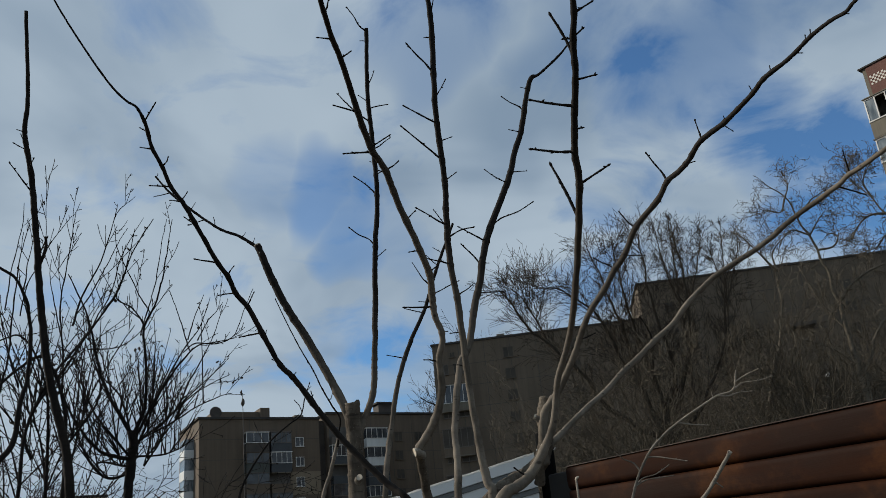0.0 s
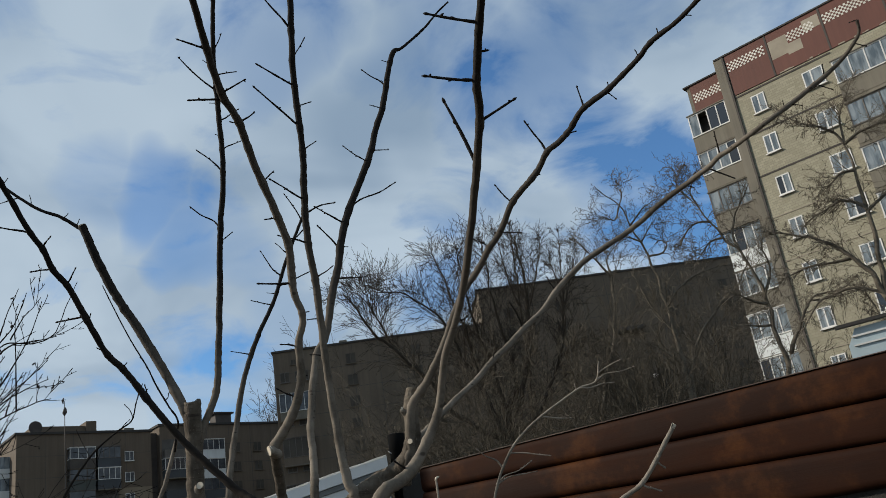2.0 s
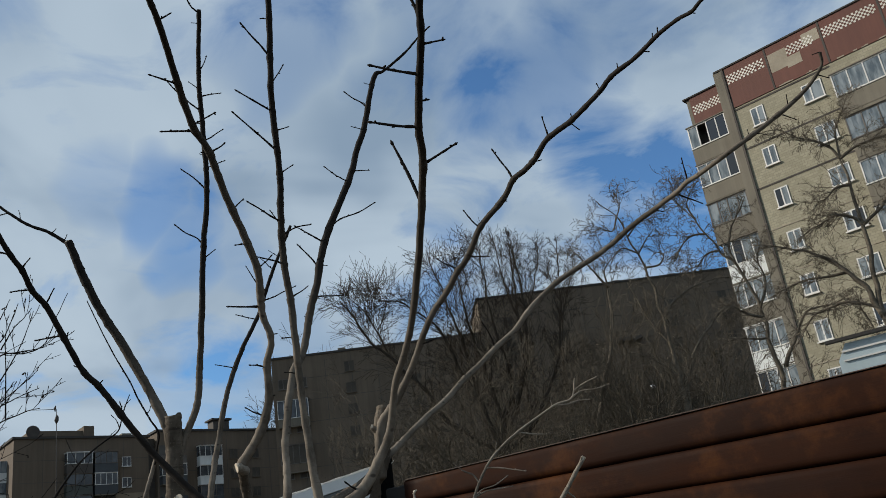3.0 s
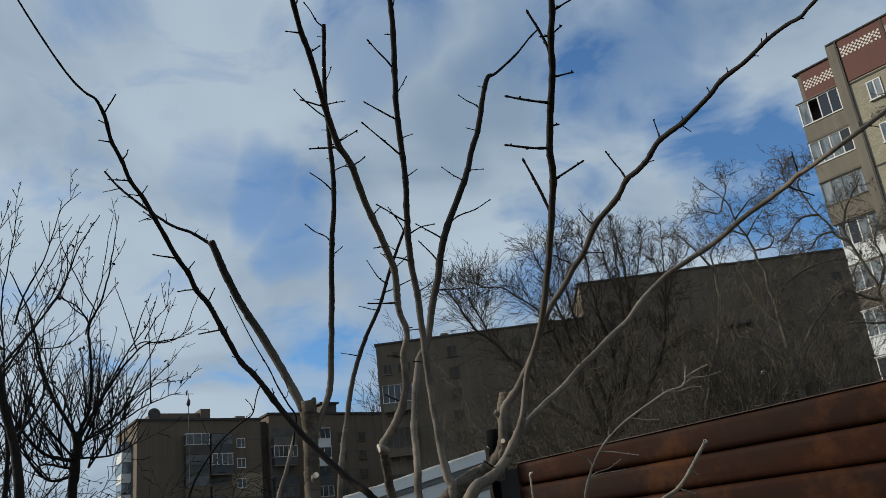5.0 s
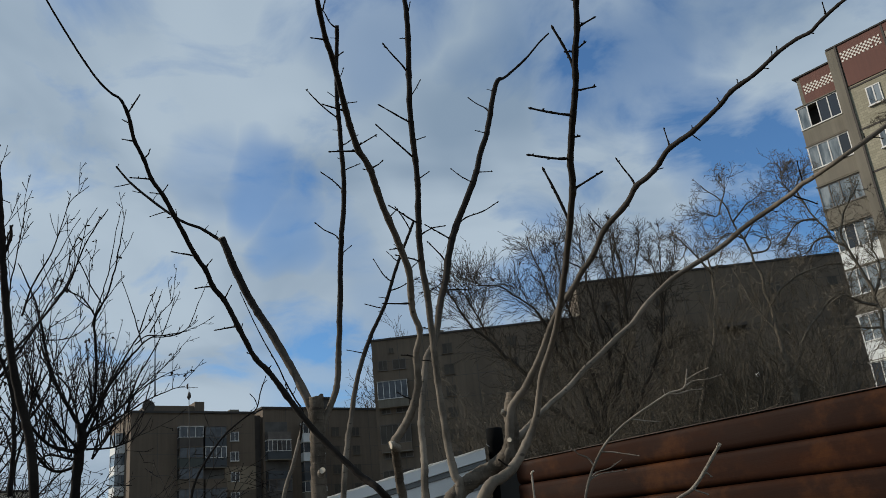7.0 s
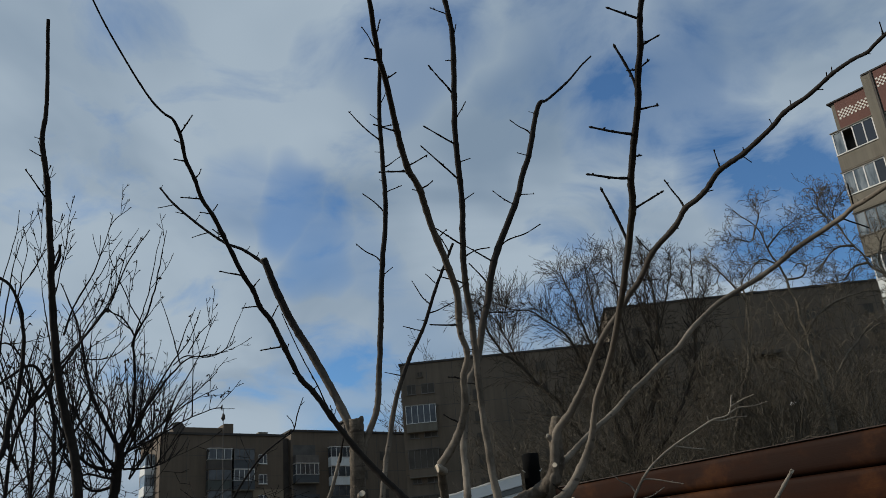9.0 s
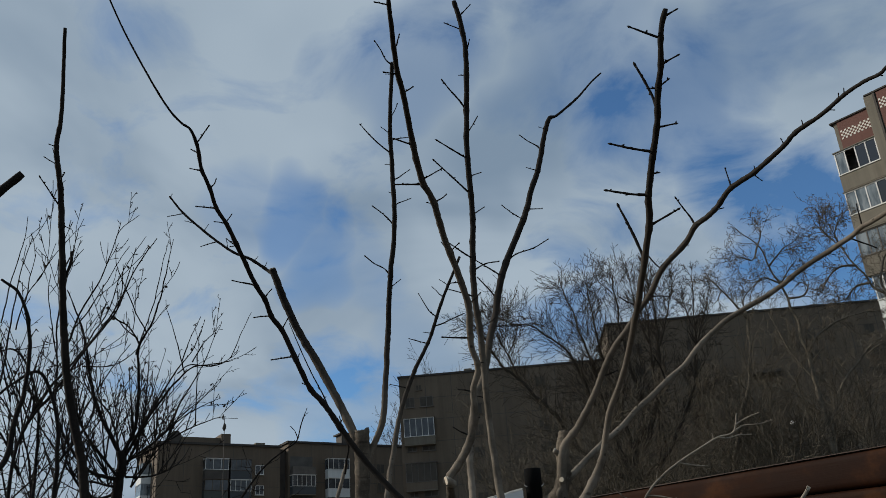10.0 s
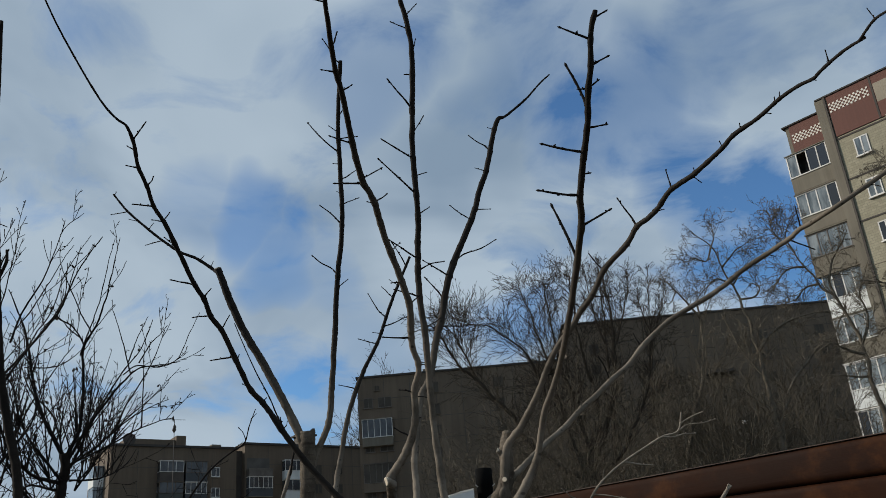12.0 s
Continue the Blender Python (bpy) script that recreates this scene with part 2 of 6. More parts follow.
GROUND_MAT = weathered("winter_soil", (0.10, 0.085, 0.06), (0.05, 0.042, 0.03), 2.0, 0.95, 0.6, False, 12.0, 0.05)


def glass_build(n, bsdf):
    at = where(n)
    per = n.add("ShaderNodeObjectInfo").outputs["Random"]
    drape = n.smooth(n.noise(n.vmath("MULTIPLY", at, (2.2, 2.2, 0.5)).outputs[0], 1.5, 3.0).outputs["Fac"], 0.3, 0.7)
    # Drape tones, tinted blue for the sky mirrored in the panes.
    inside_and_sky = n.mix(drape, (0.075, 0.095, 0.110), (0.225, 0.255, 0.270))
    inside_and_sky = n.mix(n.math("GREATER_THAN", per, 0.8), inside_and_sky, (0.03, 0.034, 0.04))
    put(n, bsdf, inside_and_sky, 0.06, n.noise(at, 0.8, 2.0).outputs["Fac"], 0.05, 0.05)
    bsdf.inputs["IOR"].default_value = 1.5


GLASS = material("window_glass", glass_build)
# Shade of the unlit blocks is put into these darker glasses and frame.
GLASS_DIM = weathered("dim_blue_grey_glass", (0.075, 0.085, 0.095), (0.020, 0.023, 0.027), 3.0, 0.25, 0.02)
GLASS_SHADED = weathered("shaded_brown_glass", (0.062, 0.051, 0.037), (0.028, 0.023, 0.017), 2.0, 0.75, 0.05)
SHADED_FRAME = weathered("shaded_brown_frame", (0.105, 0.082, 0.056), (0.06, 0.047, 0.033), 3.0, 0.8, 0.2)


def fence_build(n, bsdf):
    at = where(n)
    along = n.vmath("MULTIPLY", at, (0.5, 1.0, 2.4)).outputs[0]
    blotch = n.smooth(n.noise(along, 1.6, 5.0, 0.62).outputs["Fac"], 0.38, 0.68)
    grain = n.noise(n.vmath("MULTIPLY", at, (1.2, 8.0, 22.0)).outputs[0], 4.0, 5.0, 0.65).outputs["Fac"]
    rust = n.smooth(n.noise(at, 1.5, 7.0, 0.72).outputs["Fac"], 0.46, 0.70)
    colour = n.mix(blotch, (0.0176, 0.0065, 0.0032), (0.0317, 0.0107, 0.0044))
    colour = n.mix(n.math("MULTIPLY", rust, 0.7), colour, (0.1012, 0.0352, 0.0088))
    colour = n.mix(n.math("MULTIPLY", grain, 0.4), colour, (0.0123, 0.0062, 0.0048))
    put(n, bsdf, colour, n.ramp(blotch, (0.0, 0.6), (1.0, 0.78)), grain, 0.25, 0.004)
    bsdf.inputs["Specular IOR Level"].default_value = 0.08


FENCE_BROWN = material("brown_fence_sheet", fence_build)


# ---- building blocks ----
def part(name, bm, mat, parent=None, label="", smooth=False):
    """Links a bmesh (or a ready mesh) as one mesh object under a thing or a part."""
    if isinstance(bm, bpy.types.Mesh):
        mesh = bm
    else:
        mesh = bpy.data.meshes.new(name)
        bm.normal_update()
        bm.to_mesh(mesh)
        bm.free()
    if not mesh.materials:
        mesh.materials.append(mat)
    if smooth:
        mesh.polygons.foreach_set("use_smooth", [True] * len(mesh.polygons))
    ob = new(name, mesh)
    ob.parent = parent
    if label:
        ob["label"] = label
    return ob


def thing(name, m, label, category, group="", kind=""):
    ob = new(name)
    ob.matrix_world = m
    ob.empty_display_size = 0.2
    return tagged(ob, label, category, group, kind)


def box(bm, x0, x1, y0, y1, z0, z1, bevel=0.0):
    made = bmesh.ops.create_cube(bm, size=1.0)["verts"]
    for v in made:
        v.co = Vector(((x0 + x1) / 2 + v.co.x * (x1 - x0), (y0 + y1) / 2 + v.co.y * (y1 - y0), (z0 + z1) / 2 + v.co.z * (z1 - z0)))
    if bevel:
        edges = list({e for v in made for e in v.link_edges})
        bmesh.ops.bevel(bm, geom=edges, offset=bevel, segments=1, affect="EDGES")
    return bm


def block(x0, x1, y0, y1, z0, z1, bevel=0.0):
    return box(bmesh.new(), x0, x1, y0, y1, z0, z1, bevel)


def facing(az, far):
    """A frame whose plane x-z lies far metres off at that bearing, facing the origin: x to the right, y away."""
    a = radians(az)
    right, away = Vector((math.cos(a), -math.sin(a), 0)), Vector((math.sin(a), math.cos(a), 0))
    m = Matrix((right, away, (0, 0, 1))).transposed().to_4x4()
    m.translation = away * far
    return m


def curve_through(points, steps=5):
    """Points on a centripetal Catmull-Rom curve through the given ones, with the fraction of the way at each."""
    p = [Vector(q) for q in points]
    p = [p[0] * 2 - p[1], *p, p[-1] * 2 - p[-2]]
    line = []
    for i in range(1, len(p) - 2):
        four = p[i - 1 : i + 3]
        knot = [0.0]
        for a, b in zip(four, four[1:]):
            knot.append(knot[-1] + max((b - a).length, 1e-5) ** 0.5)
        for k in range(steps):
            t = knot[1] + (knot[2] - knot[1]) * k / steps
            a1, a2, a3 = (four[j].lerp(four[j + 1], (t - knot[j]) / (knot[j + 1] - knot[j])) for j in range(3))
            b1, b2 = a1.lerp(a2, (t - knot[0]) / (knot[2] - knot[0])), a2.lerp(a3, (t - knot[1]) / (knot[3] - knot[1]))
            line.append(b1.lerp(b2, (t - knot[1]) / (knot[2] - knot[1])))
    line.append(p[-2].copy())
    way = [0.0]
    for a, b in zip(line, line[1:]):
        way.append(way[-1] + (b - a).length)
    return line, [w / way[-1] for w in way]


class Tubes:
    """Gathers tapered tubes and little leaves into one mesh."""

    def __init__(self):
        self.verts, self.faces = [], []

    def tube(self, line, radii, sides=6, cap=True):
        start, side = len(self.verts), None
        for i, (c, r) in enumerate(zip(line, radii)):
            ahead = (line[min(i + 1, len(line) - 1)] - line[max(i - 1, 0)]).normalized()
            if side is None:
                side = ahead.orthogonal().normalized()
            side = (side - ahead * side.dot(ahead)).normalized()
            other = ahead.cross(side)
            for k in range(sides):
                a = math.tau * k / sides
                self.verts.append(c + (side * math.cos(a) + other * math.sin(a)) * r)
        for i in range(len(line) - 1):
            for k in range(sides):
                a, b = start + i * sides + k, start + i * sides + (k + 1) % sides
                self.faces.append((a, b, b + sides, a + sides))
        if cap:
            self.faces.append(tuple(range(start + sides - 1, start - 1, -1)))
            end = start + (len(line) - 1) * sides
            self.faces.append(tuple(range(end, end + sides)))

    def leaf(self, at, way, size, rng):
        """A dry leaf, folded along its middle and curled at the tip."""
        across = way.orthogonal().normalized()
        across.rotate(Matrix.Rotation(rng.uniform(0, math.tau), 3, way))
        up = way.cross(across)
        s = len(self.verts)
        for k in range(5):
            u = k / 4
            centre = at + way * size * (u - 0.35 * u * u) + up * size * (0.55 * u * u)
            wide = size * (0.06 + 0.26 * math.sin(math.pi * min(u * 0.9 + 0.05, 1.0)))
            self.verts += [centre + across * wide + up * wide * 0.7, centre, centre - across * wide * 0.8 + up * wide * 0.8]
        for k in range(4):
            a = s + 3 * k
            self.faces += [(a, a + 1, a + 4, a + 3), (a + 1, a + 2, a + 5, a + 4)]

    def mesh(self, name):
        mesh = bpy.data.meshes.new(name)
        mesh.from_pydata([tuple(v) for v in self.verts], [], self.faces)
        mesh.update()
        return mesh


# ---- ground ----
def make_ground():
    bm = bmesh.new()
    bmesh.ops.create_grid(bm, x_segments=60, y_segments=60, size=1.0)
    for v in bm.verts:
        x, y = (math.copysign(abs(c) ** 3, c) * 1500 for c in v.co.xy)
        v.co = (x, y, 0.06 * noise.noise((x * 0.4, y * 0.4, 0)))
    tagged(part("ground", bm, GROUND_MAT), "bare brown winter garden soil", "ground", kind="structure")


make_ground()


# ---- brown fence ----
FENCE = facing(51.0, 5.46)


def make_fence():
    root = thing("fence", FENCE @ pose(-1.2, 0, 0), "brown rust-stained ribbed metal fence with three broad bands", "fence")
    left, right, top = -3.80, 4.4, 2.318
    # the folds sink a little to the right
    fold = lambda k, x: (top, 2.092 - 0.016 * (x + 1.3), 1.868 - 0.022 * (x + 1.3), 1.60 + 0.02 * (x + 1.3))[k]
    # each band is a softly rounded sheet whose lower lip turns in to a shallow fold
    for k in range(3):
        bm = bmesh.new()
        rings = []
        count = 60
        for i in range(count + 1):
            x = left + (right - left) * i / count
            z1, z0 = fold(k, x), fold(k + 1, x)
            high = z1 - z0
            outline = [(0.012, z1 + 0.004), (-0.004, z1 - 0.003), (-0.013, z1 - 0.012), (-0.016, z1 - 0.04), (-0.017, z1 - high * 0.5), (-0.016, z0 + 0.055), (-0.013, z0 + 0.036), (-0.005, z0 + 0.023), (0.008, z0 + 0.012), (0.030, z0 + 0.0045), (0.030, z1 + 0.004)]
            sag = 0.010 * noise.noise((x * 0.9, 0.3, 0)) + 0.005 * noise.noise((x * 3.1, k * 1.7, 5))
            rings.append([bm.verts.new((x, y + sag, z + (0.4 * sag if k else 0))) for y, z in outline])
        for a, b in zip(rings, rings[1:]):
            for j in range(len(outline)):
                m = (j + 1) % len(outline)
                bm.faces.new((a[j], a[m], b[m], b[j]))
        bm.faces.new(rings[0])
        bm.faces.new(rings[-1][::-1])
        part("sheet_band", bm, FENCE_BROWN, root, smooth=True)
    part("top_edge", block(left, right, -0.014, 0.034, top + 0.006, top + 0.011), FENCE_EDGE, root, "thin dark folded top edge")
    part("base_strip", block(left, right, 0.0, 0.03, 1.40, 1.47, 0.004), GALVANISED, root, "grey metal strip under the bands")
    part("backing", block(left, right, 0.046, 0.06, 1.41, top - 0.02), DARK_WOOD_SHADE, root, "dark backing behind the bands")
    # Shadow under the bands, built as dark-coloured boards.
    for k in range(7):
        z1 = 1.395 - k * 0.2
        part("board", block(left, right, 0.012, 0.034, max(z1 - 0.197, -0.02), z1, 0.004), DARK_WOOD_SHADE, root, "lower board, dark in colour to stand for shadow")
    for x in (left + 0.05, left + 2.6, left + 5.2, right - 0.05):
        part("post", block(x - 0.035, x + 0.035, 0.062, 0.132, -0.3, top - 0.03, 0.006), DARK_WOOD_SHADE, root, "dark square post")
    # the end of the fence: a black board, set a little back, added for the shaded gap
    part("end_board", block(left - 0.36, left - 0.006, 0.036, 0.07, -0.1, top - 0.02, 0.008), DARK_WOOD_SHADE, root, "black end board standing for the shaded gap")


FENCE_EDGE = weathered("worn_brown_edge", (0.10, 0.062, 0.045), (0.035, 0.018, 0.013), 4.0, 0.7)
make_fence()


# ---- low shed with a pale roof behind the trees ----
def make_shed():
    m = facing(4.5, 7.6)
    root = thing("shed", m @ pose(-0.08, 1.2, 0.0), "low grey shed with a pale ribbed sheet roof", "shed")
    lean = math.tan(radians(11.5))
    x0, x1 = -1.15, 0.35
    z_at = lambda x: 2.48 + (x - 0.4) * lean
    bm = bmesh.new()
    lower = [bm.verts.new((x, y, z)) for y in (-1.1, 1.1) for x, z in ((x0 + 0.1, 0.0), (x1 - 0.08, 0.0), (x1 - 0.08, z_at(x1) - 0.12), (x0 + 0.1, z_at(x0) - 0.12))]
    for f in ((0, 1, 2, 3), (7, 6, 5, 4), (0, 4, 5, 1), (1, 5, 6, 2), (2, 6, 7, 3), (3, 7, 4, 0)):
        bm.faces.new([lower[i] for i in f])
    part("wall", bm, CONCRETE, root, "dull grey rendered shed wall")
    # verge boards seen from below: three pale strips with shadow lines painted grey between
    for k, (drop, deep, mat) in enumerate(((0.0, 0.085, ROOF_WHITE), (0.088, 0.042, ROOF_GREY), (0.133, 0.13, ROOF_WHITE), (0.266, 0.042, ROOF_GREY), (0.311, 0.12, ROOF_WHITE))):
        bm = bmesh.new()
        y0 = -1.30 + 0.012 * k
        for y in (y0, y0 + 0.05):
            for x, z in ((x0, z_at(x0) - drop), (x1, z_at(x1) - drop), (x1, z_at(x1) - drop - deep), (x0, z_at(x0) - drop - deep)):
                bm.verts.new((x, y, z))
        bm.verts.ensure_lookup_table()
        v = bm.verts
        for f in ((0, 1, 2, 3), (7, 6, 5, 4), (0, 4, 5, 1), (1, 5, 6, 2), (2, 6, 7, 3), (3, 7, 4, 0)):
            bm.faces.new([v[i] for i in f])
        part("verge_board", bm, mat, root)
    bm = bmesh.new()
    for i in range(17):
        x = x0 + (x1 - x0) * i / 16
        for y in (-1.31, 1.3):
            bm.verts.new((x, y, z_at(x) + 0.012 + 0.004 * (i % 2)))
    bm.verts.ensure_lookup_table()
    for i in range(16):
        a = 2 * i
        bm.faces.new((bm.verts[a], bm.verts[a + 2], bm.verts[a + 3], bm.verts[a + 1]))
    bmesh.ops.solidify(bm, geom=bm.faces[:], thickness=0.008)
    part("roof_sheet", bm, ROOF_WHITE, root, "pale corrugated roof sheet")


make_shed()


def make_stovepipe():
    root = thing("stovepipe", Matrix.Translation((0.977, 7.61, 0)), "black sooty stovepipe standing beside the pale shed roof", "pipe")
    bm = bmesh.new()
    n = 22
    profile = [(0.069, -0.1), (0.069, 2.51), (0.074, 2.515), (0.074, 2.655), (0.066, 2.66), (0.058, 2.65), (0.058, 2.35)]
    rings = [[bm.verts.new((r * math.cos(math.tau * k / n), r * math.sin(math.tau * k / n), z)) for k in range(n)] for r, z in profile]
    for a, b in zip(rings, rings[1:]):
        for k in range(n):
            bm.faces.new((a[k], a[(k + 1) % n], b[(k + 1) % n], b[k]))
    bm.faces.new(rings[-1])
    part("pipe", bm, BLACK_PLASTIC, root, "black pipe with a thicker top collar", True)
    t = Tubes()
    arc = [Vector((0.082 * math.cos(a), -0.03, 2.525 - 0.03 * math.sin(a))) for a in [math.pi * k / 12 for k in range(13)]]
    t.tube(arc, [0.003] * 13, 5)
    part("wire", t.mesh("wire"), ROOF_WHITE, root, "thin bright tie wire", True)


make_stovepipe()


# ---- blocks of flats ----
def add_window(parent, x, z, w, h, y=0.0, mullion=0.6, frame=None, glass=None):
    """A recessed window: frame with one upright, panes and a sill. x, z: the middle of its bottom edge."""
    frame = frame or WHITE_FRAME
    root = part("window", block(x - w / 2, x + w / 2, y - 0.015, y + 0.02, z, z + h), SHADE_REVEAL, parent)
    bm = bmesh.new()
    e = 0.068
    box(bm, x - w / 2, x + w / 2, y - 0.05, y - 0.0155, z, z + e)
    box(bm, x - w / 2, x + w / 2, y - 0.05, y - 0.0155, z + h - e, z + h)
    box(bm, x - w / 2, x - w / 2 + e, y - 0.05, y - 0.0155, z + e + 0.001, z + h - e - 0.001)
    box(bm, x + w / 2 - e, x + w / 2, y - 0.05, y - 0.0155, z + e + 0.001, z + h - e - 0.001)
    cut = x - w / 2 + w * mullion
    box(bm, cut - e * 0.6, cut + e * 0.6, y - 0.05, y - 0.0155, z + e + 0.001, z + h - e - 0.001)
    part("window_frame", bm, frame, root)
    for a, b in ((x - w / 2 + e, cut - e * 0.6), (cut + e * 0.6, x + w / 2 - e)):
        part("pane", block(a + 0.002, b - 0.002, y - 0.032, y - 0.022, z + e + 0.002, z + h - e - 0.002), glass or GLASS, root)
    part("sill", block(x - w / 2 - 0.06, x + w / 2 + 0.06, y - 0.15, y - 0.002, z - 0.07, z - 0.005), frame, root)
    return root


def add_balcony(parent, x0, x1, z, y=0.0, out=0.9, rail=1.05, high=2.45, glazed=4, frame=None, wall=None, open_pane=-1, slab=0.14, glass=None):
    """A balcony box with a parapet and, above it, a row of framed panes."""
    frame, wall = frame or WHITE_FRAME, wall or CONCRETE
    root = part("balcony", block(x0, x1, y - out, y - 0.004, z - slab, z), CONCRETE, parent)
    part("parapet", block(x0, x1, y - out - 0.02, y - out + 0.06, z + 0.004, z + rail), wall, root)
    for a in (x0, x1 - 0.06):
        part("side_panel", block(a, a + 0.06, y - out + 0.062, y - 0.004, z + 0.004, z + rail), wall, root)
    if glazed:
        e = 0.07
        bm = bmesh.new()
        zt, zb = z + high, z + rail + 0.004
        box(bm, x0 - 0.02, x1 + 0.02, y - out - 0.07, y - out + 0.05, zb, zb + e)
        box(bm, x0 - 0.02, x1 + 0.02, y - out - 0.05, y - out + 0.05, zt - e, zt)
        for k in range(glazed + 1):
            c = x0 + (x1 - x0) * k / glazed
            c = min(max(c, x0 + e / 2), x1 - e / 2)
            box(bm, c - e / 2, c + e / 2, y - out - 0.04, y - out + 0.03, zb + e + 0.001, zt - e - 0.001)
        for a in (x0, x1 - 0.05):
            box(bm, a, a + 0.05, y - out + 0.06, y - 0.01, zb, zb + e)
            box(bm, a, a + 0.05, y - out + 0.06, y - 0.01, zt - e, zt)
        part("window_frame", bm, frame, root)
        for k in range(glazed):
            a, b = x0 + (x1 - x0) * k / glazed + e * 0.6, x0 + (x1 - x0) * (k + 1) / glazed - e * 0.6
            if k == open_pane:
                continue
            part("pane", block(a, b, y - out - 0.012, y - out + 0.004, zb + e + 0.004, zt - e - 0.004), glass or GLASS, root)
        for a in (x0 + 0.015, x1 - 0.035):
            part("pane", block(a, a + 0.015, y - out + 0.07, y - 0.03, zb + e + 0.004, zt - e - 0.004), glass or GLASS, root)
        part("canopy", block(x0 - 0.06, x1 + 0.06, y - out - 0.12, y - 0.004, zt + 0.004, zt + 0.06), frame if wall is not CONCRETE else CONCRETE, root)
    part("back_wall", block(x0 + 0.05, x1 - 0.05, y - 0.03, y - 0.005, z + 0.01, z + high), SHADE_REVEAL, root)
    return root


# Recess shade is put into this dark colour, behind windows and balconies.
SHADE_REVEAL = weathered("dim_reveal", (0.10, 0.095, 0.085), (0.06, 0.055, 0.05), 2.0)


def make_tower():
    root = thing("apartment_building", facing(54.0, 49.9) @ pose(-9, 5, 0), "nine-storey yellow brick apartment block with a red-brown attic band", "building")
    dx, dy = 9.0, -5.0  # the facade's own plane, from the root
    X = lambda s: s + dx
    roof, storey, top = 29.25, 2.75, 26.3
    part("wall", block(X(-18.1), X(16), dy, dy + 13, 0, top - 0.01), BRICK_YELLOW, root, "yellow brick wall")
    part("side_wall", block(X(-21.1), X(-18.104), dy + 1.5, dy + 11.5, 0, top - 0.01), BRICK_YELLOW, root, "set-back brick bay")
    part("attic", block(X(-18.1), X(16), dy + 0.02, dy + 13, top, roof - 0.1), CONCRETE, root)
    part("attic", block(X(-21.1), X(-18.104), dy + 1.52, dy + 11.5, top, roof - 0.1), CONCRETE, root)
    part("roof", block(X(-18.25), X(16.1), dy - 0.12, dy + 13.1, roof - 0.096, roof), ROOFING, root, "dark roof edge")
    part("roof", block(X(-21.3), X(-18.254), dy + 1.36, dy + 11.6, roof - 0.096, roof - 0.004), ROOFING, root, "dark roof edge")
    part("corner_strip", block(X(-18.3), X(-17.75), dy - 0.06, dy + 1.4, 0, roof - 0.1), CONCRETE, root, "grey concrete corner strip")
    part("downpipe", block(X(-17.74), X(-17.62), dy - 0.1, dy - 0.002, 0, roof - 0.1), CONCRETE_DARK, root, "dark joint beside the corner")
    # attic panels with a chequered mosaic band
    edges = [-17.6, -14.86, -11.47, -8.1, -4.7, -1.3, 2.1, 5.5]
    for k, (a, b) in enumerate(zip(edges, edges[1:])):
        panel = part("attic_panel", block(X(a + 0.06), X(b - 0.06), dy - 0.05, dy + 0.018, top + 0.02, roof - 0.105), CLADDING_RED, root)
        add_checks(panel, X(a + 0.1), X(b - 0.1), 27.98, dy - 0.054, 1.1 if k == 1 else 0.0, 0.5 if k == 1 else 0.0)
        if k == 1:
            part("bare_patch", block(X(a + 0.1), X(a + 1.25), dy - 0.056, dy - 0.051, 27.35, 28.6), CLADDING_PALE, panel, "bare patch where cladding fell off")
            part("bare_patch", block(X(a + 1.1), X(a + 2.0), dy - 0.057, dy - 0.0515, 27.2, 27.9), CLADDING_PALE, panel)
            part("bare_patch", block(X(a + 2.3), X(b - 0.1), dy - 0.056, dy - 0.051, 28.1, 28.85), CLADDING_PALE, panel)
        if k in (1, 2):
            chips = random.Random(k)
            for q in range(7):
                c = chips.uniform(a + 0.2, b - 0.5)
                part("bare_patch", block(X(c), X(c + chips.uniform(0.08, 0.45)), dy - 0.056 - 0.0005 * q, dy - 0.051, top + 0.021, top + chips.uniform(0.05, 0.13)), CLADDING_PALE, panel)
        part("joint", block(X(b - 0.058), X(b + 0.058), dy - 0.07, dy + 0.018, top + 0.02, roof - 0.105), CONCRETE_DARK, root)
    panel = part("attic_panel", block(X(-20.85), X(-18.35), dy + 1.45, dy + 1.518, top + 0.35, roof - 0.105), CLADDING_RED, root)
    add_checks(panel, X(-20.75), X(-18.4), 27.85, dy + 1.446, 0.0, 0.0)
    part("bare_patch", block(X(-19.6), X(-18.9), dy + 1.444, dy + 1.449, 26.7, 27.2), CLADDING_PALE, panel)
    # joints between storeys
    for k in range(9):
        z = 26.2 - k * storey
        tall = 0.10 if k in (0, 1, 2) else 0.05
        part("storey_joint", block(X(-17.6), X(-11.6), dy - 0.035, dy - 0.003, z - tall, z), CONCRETE_DARK if k < 3 else CLADDING_PALE, root)
    # windows in columns, balconies stacked beside them
    for k in range(9):
        z = 24.42 - k * storey
        add_window(root, X(-16.28), z + 0.14, 0.84, 1.2, dy, 0.5)
        add_window(root, X(-12.86), z + 0.12, 1.2, 1.16, dy, 0.42)
        frame = WHITE_FRAME if k != 2 else GREY_FRAME
        wall = BLUE_WHITE if k == 3 or k > 4 else CONCRETE
        add_balcony(root, X(-21.15 if k < 3 else -20.95), X(-18.5), z - 0.37, dy + 1.5, 0.95 if k < 3 else 0.75, 1.05, 2.62, 4, frame, wall, 1 if k == 0 else -1)
        add_balcony(root, X(-11.5), X(-7.0), z - 1.85 + (0.0), dy, 1.0, 1.05, 2.5, 5, WHITE_FRAME if k % 3 != 1 else GREY_FRAME, CONCRETE)
        add_window(root, X(-5.2), z + 0.12, 1.2, 1.16, dy, 0.42)
        add_window(root, X(-1.9), z + 0.14, 0.84, 1.2, dy, 0.5)
